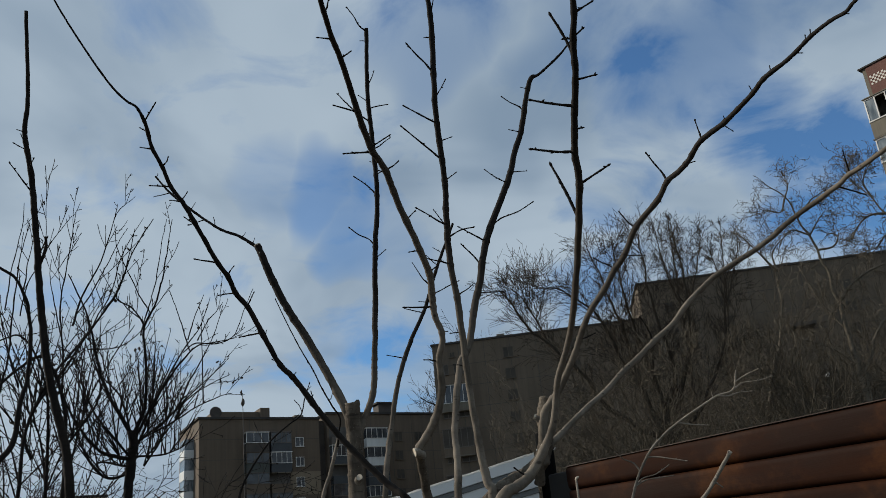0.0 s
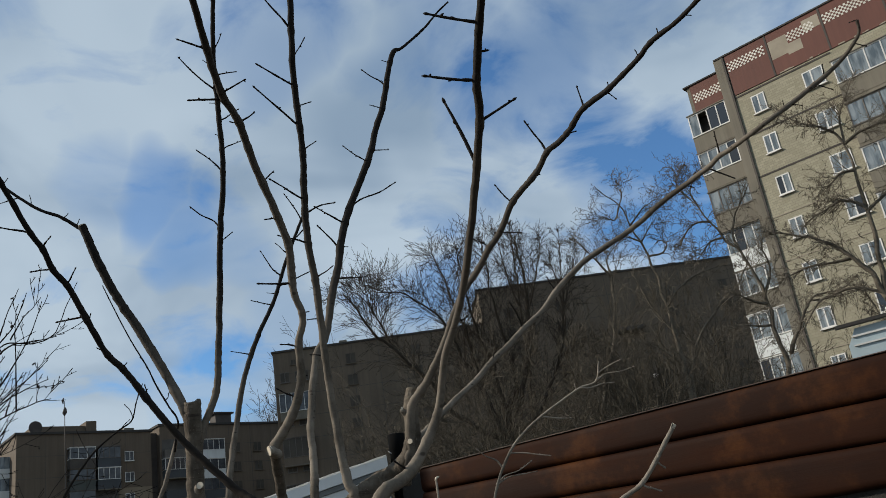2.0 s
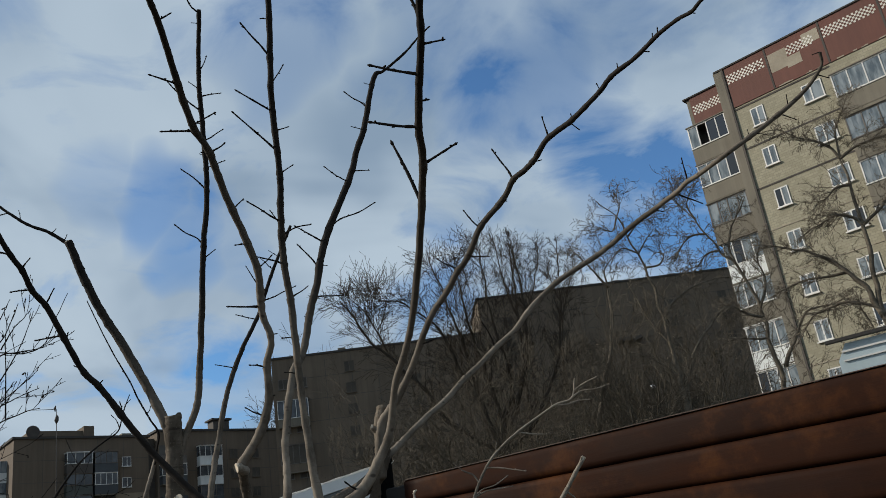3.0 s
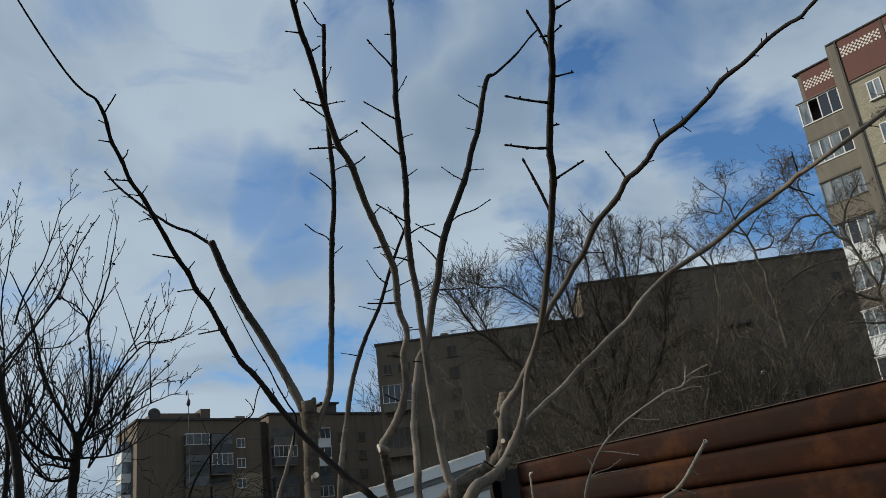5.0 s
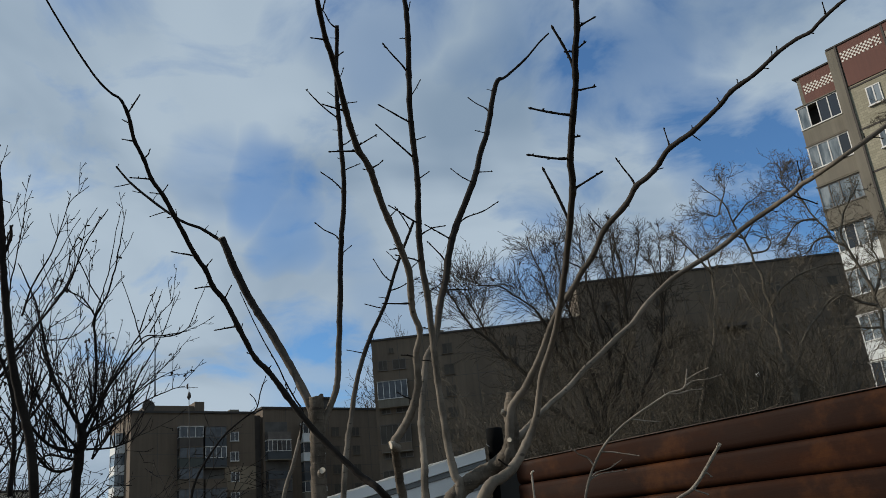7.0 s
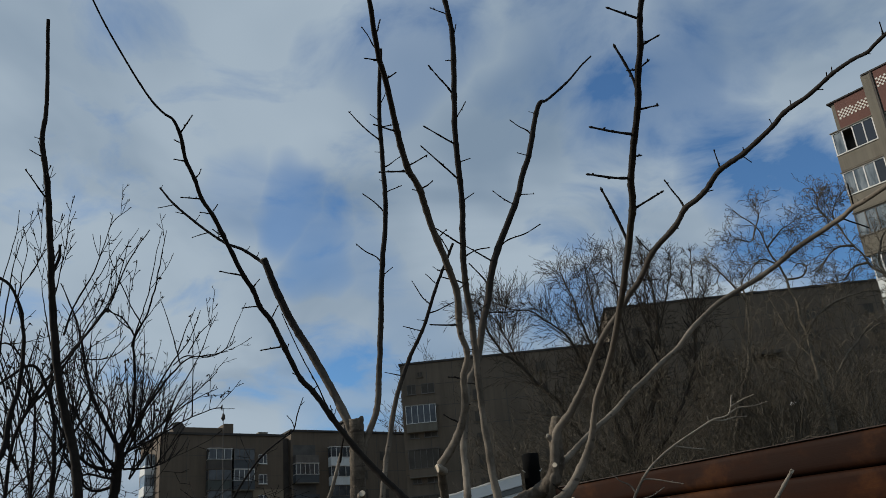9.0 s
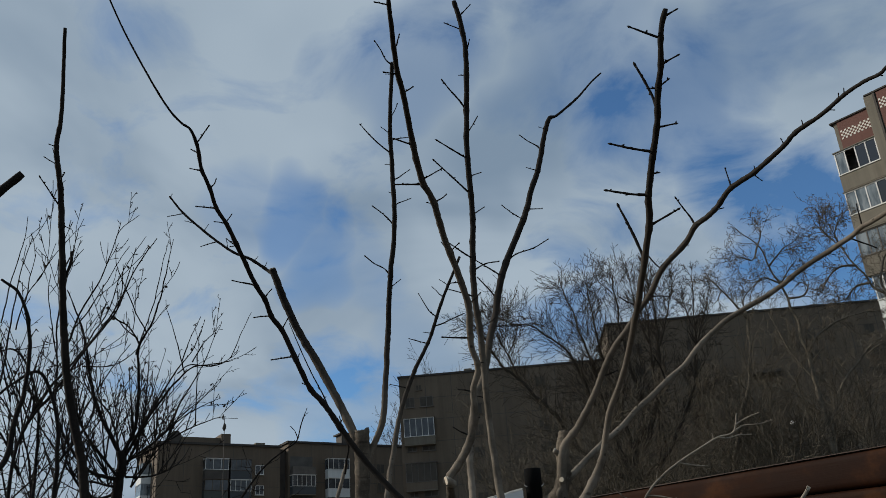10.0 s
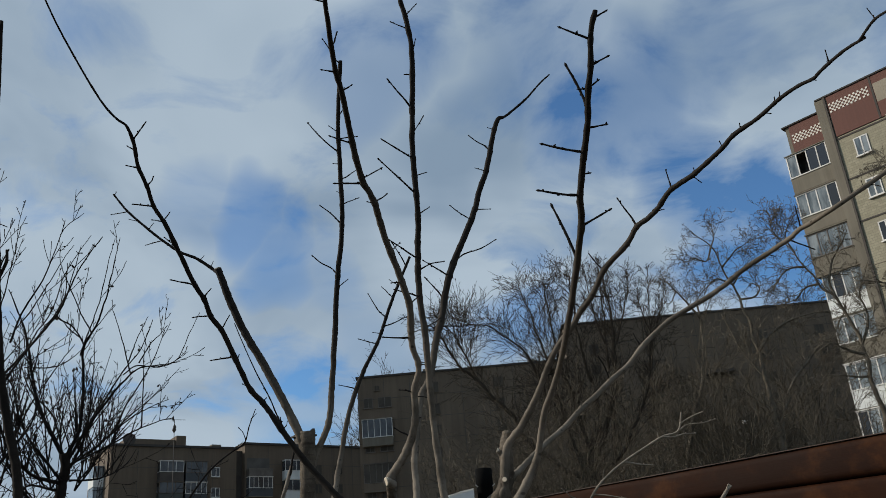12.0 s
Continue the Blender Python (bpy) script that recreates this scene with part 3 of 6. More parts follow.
    # an outdoor cooling unit under a window
    unit = part("cooling_unit", block(X(-13.1), X(-12.3), dy - 0.42, dy - 0.08, 10.45, 11.0, 0.03), WHITE_FRAME, root, "white outdoor cooling unit")
    part("fan_grille", disc(X(-12.72), dy - 0.425, 10.72, 0.22), CONCRETE_DARK, unit)


BLUE_WHITE = weathered("pale_painted_panel", (0.62, 0.64, 0.63), (0.48, 0.50, 0.49), 1.0, 0.6, 0.1, True)


def disc(x, y, z, r, n=20):
    bm = bmesh.new()
    ring = [bm.verts.new((x + r * math.cos(math.tau * k / n), y, z + r * math.sin(math.tau * k / n))) for k in range(n)]
    inner = [bm.verts.new((v.co.x, y - 0.02, v.co.z)) for v in ring]
    for k in range(n):
        bm.faces.new((ring[k], ring[(k + 1) % n], inner[(k + 1) % n], inner[k]))
    bm.faces.new(inner)
    return bm


def add_checks(panel, x0, x1, z, y, skip0, skip1):
    """Rows of small white tiles set like a chequer board."""
    rng = random.Random(int(x0 * 10))
    verts, faces = [], []
    size, rows = 0.128, 5
    for r in range(rows):
        for c in range(int((x1 - x0) / size)):
            x = x0 + c * size
            if (r + c) % 2 or (skip0 and x < x0 + skip0) or (skip1 and x > x1 - skip1) or rng.random() < 0.015:
                continue
            s = len(verts)
            zz = z + r * size
            verts += [(x, y, zz), (x + size * 0.96, y, zz), (x + size * 0.96, y, zz + size * 0.96), (x, y, zz + size * 0.96)]
            verts += [(vx, y - 0.012, vz) for vx, vy, vz in verts[s : s + 4]]
            faces += [(s + 4, s + 5, s + 6, s + 7), (s, s + 1, s + 5, s + 4), (s + 1, s + 2, s + 6, s + 5), (s + 2, s + 3, s + 7, s + 6), (s + 3, s, s + 4, s + 7)]
    mesh = bpy.data.meshes.new("mosaic_band")
    mesh.from_pydata(verts, [], faces)
    tagged(part("mosaic_band", mesh, MOSAIC_WHITE, panel, "chequered band of small white tiles"), kind="stuff")


make_tower()


def panel_joints(parent, x0, x1, z0, z1, y, wide, high, mat):
    """Thin sunk-looking seams between the wall panels, as slim strips."""
    x = x0 + wide
    while x < x1 - 0.5:
        part("seam", block(x - 0.03, x + 0.03, y - 0.012, y - 0.002, z0, z1), mat, parent)
        x += wide
    z = z1 - high
    while z > z0 + 0.5:
        part("seam", block(x0, x1, y - 0.0145, y - 0.0125, z - 0.03, z + 0.03), mat, parent)
        z -= high


def make_long_block():
    """The long dull block: a lower wing and, one storey up, the main body in the same line."""
    k, az = 1.174, 8.5
    root = thing("apartment_building", facing(az, 108.0) @ pose(20, 6, 0), "long dull grey-brown panel apartment block in shade", "building")
    X, dy = (lambda s: s * k - 20), -6.0
    low, high = 1.55 + 24.2 * k, 1.55 + 28.0 * k
    part("wall", block(X(-12.75), X(10.2), dy, dy + 12, 0, low - 0.25), WALL_DULL, root)
    part("roof", block(X(-12.9), X(10.2) - 0.004, dy - 0.15, dy + 12.1, low - 0.246, low), ROOFING, root)
    part("wall", block(X(10.2) + 0.004, X(62), dy - 0.3, dy + 12, 0, high - 0.25), WALL_DULL, root)
    part("roof", block(X(10.05), X(62.2), dy - 0.45, dy + 12.1, high - 0.246, high), ROOFING, root)
    for s in (-5.2, 6.4, 26.5, 33.0):
        part("vent_box", block(X(s) - 0.5, X(s) + 0.5, dy + 1.5, dy + 2.6, (low if s < 10 else high) - 0.004, (low if s < 10 else high) + 0.7, 0.03), CONCRETE, root)
    panel_joints(root, X(-12.7), X(10.1), 0, low - 0.3, dy, 3.3, 2.75, SEAM)
    panel_joints(root, X(10.3), X(61.8), 0, high - 0.3, dy - 0.3, 3.3, 2.75, SEAM)
    # windows and glazed balconies near the wing's left end
    e = X(-12.75)
    add_window(root, e + 2.5, low - 2.0, 0.7, 0.7, dy, 0.5, SHADED_FRAME, GLASS_SHADED)
    for row in range(5):
        z = low - 4.15 - row * 5.5
        add_window(root, e + 1.3, z, 1.15, 1.3, dy, 0.5, GREY_FRAME, GLASS_SHADED)
        add_window(root, e + 3.4, z, 1.7, 1.3, dy, 0.5, GREY_FRAME, GLASS_SHADED)
        if row < 4:
            add_balcony(root, e + 0.5, e + 4.3, z - 4.75, dy, 0.9, 0.9, 3.2, 5, GREY_FRAME if row else WHITE_FRAME, CONCRETE if row == 0 else WALL_DULL, glass=GLASS_DIM if row == 0 else GLASS_SHADED)
    for row in range(9):
        z = low - 2.85 - row * 2.72
        add_window(root, X(-4.5), z, 1.3, 1.35, dy, 0.5, SHADED_FRAME, GLASS_SHADED)
        add_window(root, X(2.5), z, 1.3, 1.35, dy, 0.5, SHADED_FRAME, GLASS_SHADED)
    for row in range(9):
        z = high - 4.3 - row * 2.72
        for s in (13.2, 19.0, 31.4, 37.5, 43.6, 50.0):
            add_window(root, X(s), z, 1.25, 1.3, dy - 0.3, 0.5, SHADED_FRAME, GLASS_SHADED)
    part("canopy", block(X(24.6), X(27.2), dy - 1.9, dy - 0.304, 26.0, 26.5, 0.04), CONCRETE_DARK, root, "dark canopy sticking out of the wall")
    part("canopy", block(X(24.75), X(27.05), dy - 1.5, dy - 0.304, 26.504, 27.6, 0.04), WALL_DULL, root)


GREEN_PANEL = weathered("dull_green_panel", (0.050, 0.058, 0.050), (0.028, 0.034, 0.030), 1.0, 0.6)
BLUE_PANEL = weathered("dark_blue_panel", (0.044, 0.053, 0.060), (0.024, 0.029, 0.034), 1.0, 0.6)
SEAM = weathered("panel_seam", (0.075, 0.066, 0.055), (0.05, 0.045, 0.038), 1.0)
make_long_block()


def make_left_block():
    """Two joined sections of a far block with mixed balconies."""
    k, az = 1.152, -28.0
    root = thing("apartment_building", facing(az, 121.0) @ pose(45, 6, 0), "olive-brown panel apartment block with mixed glazed balconies", "building")
    X, Z, dy = (lambda s: s * k - 45), (lambda z: 1.55 + (z - 1.55) * k), -6.0
    r1, r2 = Z(22.45), Z(23.1)
    part("wall", block(X(24.8), X(39.9), dy, dy + 12, 0, r1 - 0.3), WALL_OLIVE, root)
    part("roof", block(X(24.6), X(40.1), dy - 0.2, dy + 12.2, r1 - 0.296, r1), ROOFING, root)
    part("wall", block(X(41.0), X(66.0), dy, dy + 12, 0, r2 - 0.3), WALL_OLIVE, root)
    part("roof", block(X(40.8), X(66.2), dy - 0.2, dy + 12.2, r2 - 0.296, r2), ROOFING, root)
    part("joint_wall", block(X(39.9) + 0.004, X(41.0) - 0.004, dy + 1.2, dy + 11, 0, r1 - 0.3), CONCRETE_DARK, root)
    panel_joints(root, X(24.9), X(39.8), 0, r1 - 0.3, dy, 3.45, 2.8, SEAM)
    panel_joints(root, X(41.1), X(65.8), 0, r2 - 0.3, dy, 3.45, 2.8, SEAM)
    # roof structures
    part("stair_house", block(X(27.0), X(33.6), dy + 3, dy + 7, r1 - 0.004, r1 + 1.35), WALL_OLIVE, root)
    part("stair_house", block(X(33.0), X(34.2), dy + 2.6, dy + 6, r1 - 0.004, r1 + 1.9), WALL_OLIVE, root)
    part("chimney", block(X(49.2), X(51.4), dy + 2, dy + 4, r2 - 0.004, r2 + 1.7), CONCRETE_DARK, root)
    part("chimney_cap", block(X(48.9), X(51.7), dy + 1.7, dy + 4.3, r2 + 1.75, r2 + 2.0), ROOFING, root)
    part("vent_box", block(X(37.0), X(38.2), dy + 1, dy + 2, r1 - 0.004, r1 + 0.5), CONCRETE, root)
    dish = part("satellite_dish", disc(X(26.9), dy + 0.6, r1 + 0.75, 0.85), CONCRETE_DARK, root, "dark round dish on the roof edge")
    part("dish_arm", block(X(26.8), X(27.0), dy + 0.62, dy + 0.8, r1 - 0.01, r1 + 0.8), CONCRETE_DARK, dish)
    left_stack = [(WHITE_FRAME, CONCRETE_DARK, 3), (SHADED_FRAME, GREEN_PANEL, 3), (GREY_FRAME, WALL_OLIVE, 2), (GREY_FRAME, CONCRETE_DARK, 4)]
    right_stack = [(GREY_FRAME, BLUE_PANEL, 4), (WHITE_FRAME, BLUE_PANEL, 4), (GREY_FRAME, WALL_OLIVE, 0), (GREY_FRAME, BLUE_PANEL, 3)]
    third_stack = [(GREY_FRAME, GREY_FRAME, 0), (WHITE_FRAME, BLUE_PANEL, 5), (GREY_FRAME, BLUE_PANEL, 0), (GREY_FRAME, CONCRETE_DARK, 3)]
    fourth_stack = [(WHITE_FRAME, BLUE_WHITE, 4), (WHITE_FRAME, BLUE_WHITE, 3), (GREY_FRAME, BLUE_PANEL, 3), (WHITE_FRAME, CONCRETE, 4)]
    for row in range(7):
        z = Z(18.04) - row * 2.8
        f, w, g = left_stack[row % 4]
        add_balcony(root, X(30.2), X(33.05), z, dy, 1.1, 1.25, 2.75, g, f, w, glass=GLASS_DIM)
        f, w, g = right_stack[row % 4]
        add_balcony(root, X(33.3), X(35.9), z, dy, 1.1, 1.2, 2.75, g, f, w, glass=GLASS_DIM)
        add_window(root, X(37.25), Z(18.8) - row * 2.8, 1.25, 1.3, dy, 0.55, WHITE_FRAME, GLASS_DIM)
        f, w, g = third_stack[row % 4]
        add_balcony(root, X(41.2), X(44.3), 21.45 - 2.8 * row, dy, 1.1, 1.1, 2.7, g, f, w, glass=GLASS_DIM)
        f, w, g = fourth_stack[row % 4]
        add_balcony(root, X(46.0), X(49.0), 21.05 - 2.8 * row, dy, 1.1, 1.2, 2.75, g, f, w, glass=GLASS_DIM)
        for s in (51.0, 54.0):
            add_window(root, X(s), 22.0 - row * 2.8, 1.3, 1.4, dy, 0.5, SHADED_FRAME, GLASS_SHADED)
        # the sunlit end wall with its stack of balconies
        bay = part("end_bay", block(X(24.8) - 1.3, X(24.8) - 0.004, dy + 3, dy + 6, z - 0.14, z + 1.1), BLUE_WHITE, root, "white end balcony")
        part("pane", block(X(24.8) - 1.25, X(24.8) - 0.01, dy + 3.05, dy + 5.95, z + 1.104, z + 2.6), GLASS, bay)
    part("painted_panel", block(X(36.0), X(39.9), dy - 0.03, dy - 0.016, Z(15.7) - 3.2, Z(15.7)), WALL_TAN, root, "paler painted wall panel")


make_left_block()


def make_far_left_block():
    root = thing("apartment_building", facing(-24.0, 175.0) @ pose(-12, 6, 0), "pale sunlit apartment block far behind the bushes", "building")
    part("wall", block(-22, 24, -6, 6, 0, 21.5), WALL_SUNNY, root)
    part("roof", block(-22.3, 24.3, -6.3, 6.3, 21.504, 21.9), ROOFING, root)
    for row in range(6):
        for c in range(10):
            add_window(root, -18.5 + c * 4.2, 3.2 + row * 3.0, 1.7, 1.5, -6, 0.5)


make_far_left_block()


def make_blue_shed():
    root = thing("garage", facing(38.5, 15.5) @ pose(0.0, 1.5, 0), "pale blue sheet-metal garage beyond the fence", "garage")
    dy, z0, lean = -1.5, 4.20, 0.035
    top = lambda x: z0 + (x + 0.38) * lean
    bm = bmesh.new()
    prof = [(-0.68, 0), (4.6, 0), (4.6, top(4.6) - 0.03), (-0.52, top(-0.52) - 0.03), (-0.60, top(-0.6) - 0.16), (-0.68, 3.9)]
    front = [bm.verts.new((x, dy, z)) for x, z in prof]
    back = [bm.verts.new((x, dy + 4, z)) for x, z in prof]
    bm.faces.new(front)
    bm.faces.new(back[::-1])
    for i in range(len(prof)):
        j = (i + 1) % len(prof)
        bm.faces.new((front[j], front[i], back[i], back[j]))
    part("wall", bm, BLUE_SHEET, root)
    for name, drop, deep, out, mat in (("roof_edge", -0.06, 0.05, 0.12, ROOFING), ("trim_strip", 0.14, 0.03, 0.03, WHITE_FRAME), ("trim_strip", 0.29, 0.025, 0.03, WHITE_FRAME)):
        bm = bmesh.new()
        x0 = -0.8 if name == "roof_edge" else -0.6
        q = [(x0, top(x0) - drop), (4.62, top(4.62) - drop), (4.62, top(4.62) - drop - deep), (x0, top(x0) - drop - deep)]
        a = [bm.verts.new((x, dy - out, z)) for x, z in q]
        b = [bm.verts.new((x, dy - 0.002, z)) for x, z in q]
        bm.faces.new(a)
        for i in range(4):
            j = (i + 1) % 4
            bm.faces.new((a[j], a[i], b[i], b[j]))
        part(name, bm, mat, root)


make_blue_shed()


def make_street_lamp():
    m = Matrix.Translation(bearing(25.15, 0) * 48.0)
    root = thing("street_lamp", m, "street lamp with a small white head on a dark post", "lamp")
    h = 1.55 + 48 * math.tan(radians(9.3))
    t = Tubes()
    t.tube([Vector((0, 0, -0.2)), Vector((0.02, 0, h - 0.1))], [0.06, 0.035], 8)
    part("post", t.mesh("post"), DARK_WOOD_SHADE, root, smooth=True)
    bm = bmesh.new()
    bmesh.ops.create_uvsphere(bm, u_segments=14, v_segments=8, radius=0.16)
    for v in bm.verts:
        v.co = Vector((v.co.x, v.co.y, max(v.co.z, -0.05) * 0.95 + h))
    part("head", bm, ROOF_WHITE, root, "white rounded lamp head", True)


make_street_lamp()


# ---- pruned fruit trees ----
def limb(parent, points, r0, r1, mat, spurs=(), name="limb", cut=False, label="", sides=10, rough=1.0, ragged=0.0):
    """A limb swept through its bends, r0 to r1 thick or with a radius for each bend, knotty where twigs leave it; spurs: (way along, dx, dy, dz) for each short twig on it."""
    line, way = curve_through(points, 20)
    girth = r0 if isinstance(r0, list) else [r0 + (r1 - r0) * k / (len(points) - 1) for k in range(len(points))]
    seed = points[0][0] * 7 + points[-1][2]
    shift = Vector((seed, seed * 0.3, 0))
    total = sum((b - a).length for a, b in zip(line, line[1:]))
    rng = random.Random(int(seed * 1000))
    # rings where growth paused, besides the nodes that carry twigs
    nodes = [u for u, *_ in spurs] + [rng.random() for _ in range(int(total * 5) if sides < 16 else 0)]
    radii = []
    for i, (c, w) in enumerate(zip(line, way)):
        r = girth[i // 20] + (girth[min(i // 20 + 1, len(girth) - 1)] - girth[i // 20]) * (i % 20) / 20
        r *= 1 + rough * (0.06 * noise.noise(c * 14 + shift) + 0.05 * noise.noise(c * 45 + shift))
        r += min(0.15 * r, 0.0020) * max((max(0.0, 1 - abs(w - u) * total / 0.014) for u in nodes), default=0)
        radii.append(r)
        if 0 < i < len(line) - 1:
            wobble = Vector((noise.noise(c * 17 + shift), noise.noise(c * 17 - shift), 0.3 * noise.noise(c * 19)))
            # the stem turns a little at each node, first one way, then the other
            step = w * total / 0.085
            turn = (abs(step % 2 - 1) - 0.5) * noise.noise(Vector((int(step) * 1.7, seed, 0.5)))
            line[i] = c + wobble * min(r, 0.016) * 0.16 * rough + Vector((0.8, 0.3, 0.2)) * turn * min(r, 0.012) * 0.3
    t = Tubes()
    t.tube(line, radii, sides)
    mesh = t.mesh(name)
    # uneven rind
    for v in mesh.vertices:
        i = min(v.index // sides, len(line) - 1)
        out = v.co - line[i]
        v.co = line[i] + out * (1 + rough * (0.10 * noise.noise(v.co * 55) + 0.07 * noise.noise(v.co * 120)))
    if ragged:
        # an uneven, weathered top where the stem was sawn off and split
        ahead = (line[-1] - line[-2]).normalized()
        for v in mesh.vertices:
            if v.index >= (len(line) - 1) * sides:
                v.co += ahead * ragged * (0.5 * math.sin(v.index * 0.9) + noise.noise(v.co * 60))
    ob = part(name, mesh, mat, parent, label, True)
    for u, dx, dy, dz in spurs:
        i = min(range(len(way)), key=lambda j: abs(way[j] - u))
        root, reach = line[i], Vector((dx, dy, dz))
        size = reach.length
        bend = reach.orthogonal().normalized() * size * rng.uniform(-0.13, 0.13)
        path, _ = curve_through([root, root + reach * 0.3 + bend, root + reach * 0.65 + bend * rng.uniform(-0.3, 1.5), root + reach], 4)
        thick = min(0.0023 + 0.014 * size, max(girth) * 0.5, 0.0046)
        tt = Tubes()
        tt.tube(path, [thick * (1.7 if k == 0 else 1 - 0.45 * k / len(path)) * (1 + 0.35 * noise.noise(p * 140)) for k, p in enumerate(path)], 6)
        # buds
        for k in range(1 + int(size * 15)):
            p = path[rng.randrange(2, len(path))]
            out = Vector((rng.uniform(-1, 1), rng.uniform(-1, 1), rng.uniform(-0.2, 1))).normalized()
            tt.tube([p, p + out * thick * 1.3, p + out * thick * 2.3], [thick * 0.7, thick * 0.7, thick * 0.15], 5)
        tip = reach.normalized() * thick
        tt.tube([path[-1] - tip * 0.6, path[-1] + tip * 0.8, path[-1] + tip * 2.2], [thick * 0.7, thick * 0.85, thick * 0.2], 6)
        part("twig", tt.mesh("twig"), mat if name == "shoot" else BARK_SHOOT, ob, smooth=True)
    if cut:
        end, ahead = line[-1], (line[-1] - line[-2]).normalized()
        tt = Tubes()
        tt.tube([end - ahead * 0.004, end + ahead * 0.003], [radii[-1] * 0.97, radii[-1] * 0.93], 14)
        part("saw_cut", tt.mesh("saw_cut"), CUT_WOOD, ob, "pale sawn face")
    return ob


old_tree = thing("fruit_tree", Matrix.Translation((-0.4, 4.62, 0)), "pruned grey-barked fruit tree with long bare shoots", "tree", "pruned fruit trees")
old_tree.matrix_world = Matrix.Identity(4)
limb(old_tree, [(-0.36, 4.72, -0.1), (-0.40, 4.66, 0.9), (-0.404, 4.603, 1.970), (-0.396, 4.573, 2.223), (-0.395, 4.531, 2.462)], 0.0418, 0.0405, BARK_OLD, [], name="trunk", label="grey trunk sawn off at the top", sides=16, rough=1.1, ragged=0.012)
limb(old_tree, [(-0.395, 4.585, 2.18), (-0.405, 4.565, 2.33), (-0.439, 4.538, 2.453), (-0.629, 4.549, 2.849), (-0.720, 4.542, 3.012), (-0.812, 4.524, 3.224), (-0.868, 4.505, 3.382)], 0.0237, 0.0193, BARK_LIMB, [], cut=True)
limb(old_tree, [(-0.87, 4.60, 3.38), (-0.923, 4.813, 3.488), (-1.036, 4.822, 3.577), (-1.158, 4.835, 3.643), (-1.458, 4.837, 3.910), (-1.548, 4.829, 4.026)], 0.0116, 0.0053, BARK_SHOOT, [(0.861, -0.090, -0.013, -0.023), (0.985, 0.006, -0.003, 0.024), (0.776, -0.050, -0.008, 0.009), (0.691, 0.026, -0.007, 0.038), (0.590, -0.101, 0.027, -0.015), (0.521, -0.005, -0.014, 0.050), (0.343, 0.021, -0.016, 0.022), (0.281, 0.019, -0.008, 0.029)])
limb(old_tree, [(-0.40, 4.595, 2.10), (-0.385, 4.58, 2.22), (-0.354, 4.577, 2.338), (-0.286, 4.562, 2.495), (-0.260, 4.531, 2.700), (-0.238, 4.484, 2.938), (-0.214, 4.405, 3.236), (-0.176, 4.307, 3.531), (-0.177, 4.190, 3.821), (-0.179, 4.083, 4.046), (-0.154, 3.921, 4.341)], 0.0192, 0.0106, BARK_LIMB, [(0.623, -0.113, -0.048, 0.100), (0.506, -0.134, 0.002, 0.127), (0.479, 0.059, -0.006, 0.043), (0.668, 0.090, -0.009, 0.036), (0.731, 0.094, 0.010, 0.065), (0.793, -0.162, -0.051, 0.157), (0.820, 0.101, -0.035, -0.005), (0.838, -0.047, -0.016, 0.031), (0.874, 0.042, -0.034, 0.068), (0.973, -0.032, -0.009, -0.001), (0.991, -0.088, -0.107, 0.080), (0.695, -0.024, -0.000, 0.013), (0.767, -0.035, 0.010, 0.008)])
limb(old_tree, [(-0.40, 4.60, 2.04), (-0.388, 4.56, 2.066), (-0.378, 4.535, 2.076)], 0.026, 0.0170, BARK_GREY, name="stub", cut=True)
limb(old_tree, [(-0.660, 4.690, -0.100), (-0.640, 4.690, 1.200), (-0.587, 4.668, 1.987), (-0.537, 4.657, 2.130), (-0.483, 4.636, 2.304)], 0.012, 0.009, BARK_GREY, [(0.55, -0.02, 0.0, 0.03)], name="shoot", label="pale sunlit sucker shoot")
limb(old_tree, [(-0.489, 4.614, 2.251), (-0.479, 4.603, 2.322), (-0.467, 4.591, 2.393), (-0.504, 4.575, 2.462), (-0.552, 4.551, 2.558), (-0.588, 4.527, 2.646), (-0.649, 4.490, 2.765), (-0.713, 4.441, 2.910), (-0.759, 4.398, 3.025)], 0.0055, 0.0022, BARK_SHOOT, [(0.5, -0.03, 0.0, 0.05), (0.3, 0.03, 0.0, 0.05)], name="shoot", label="thin brown shoot")

many_stemmed_tree = thing("fruit_tree", Matrix.Identity(4), "low-forked pruned fruit tree with many long upright limbs", "tree", "pruned fruit trees")
limb(many_stemmed_tree, [(0.122, 3.703, -0.100), (0.132, 3.703, 1.200), (0.182, 3.703, 1.781), (0.289, 3.691, 1.881), (0.367, 3.678, 1.917), (0.437, 3.609, 1.960), (0.468, 3.593, 2.043), (0.469, 3.579, 2.134), (0.487, 3.562, 2.212)], [0.05, 0.042, 0.037, 0.036, 0.034, 0.032, 0.030, 0.028, 0.026], 0, BARK_OLD, [], name="trunk", label="gnarled grey trunk with a sawn stub", sides=16, rough=1.15, ragged=0.006)
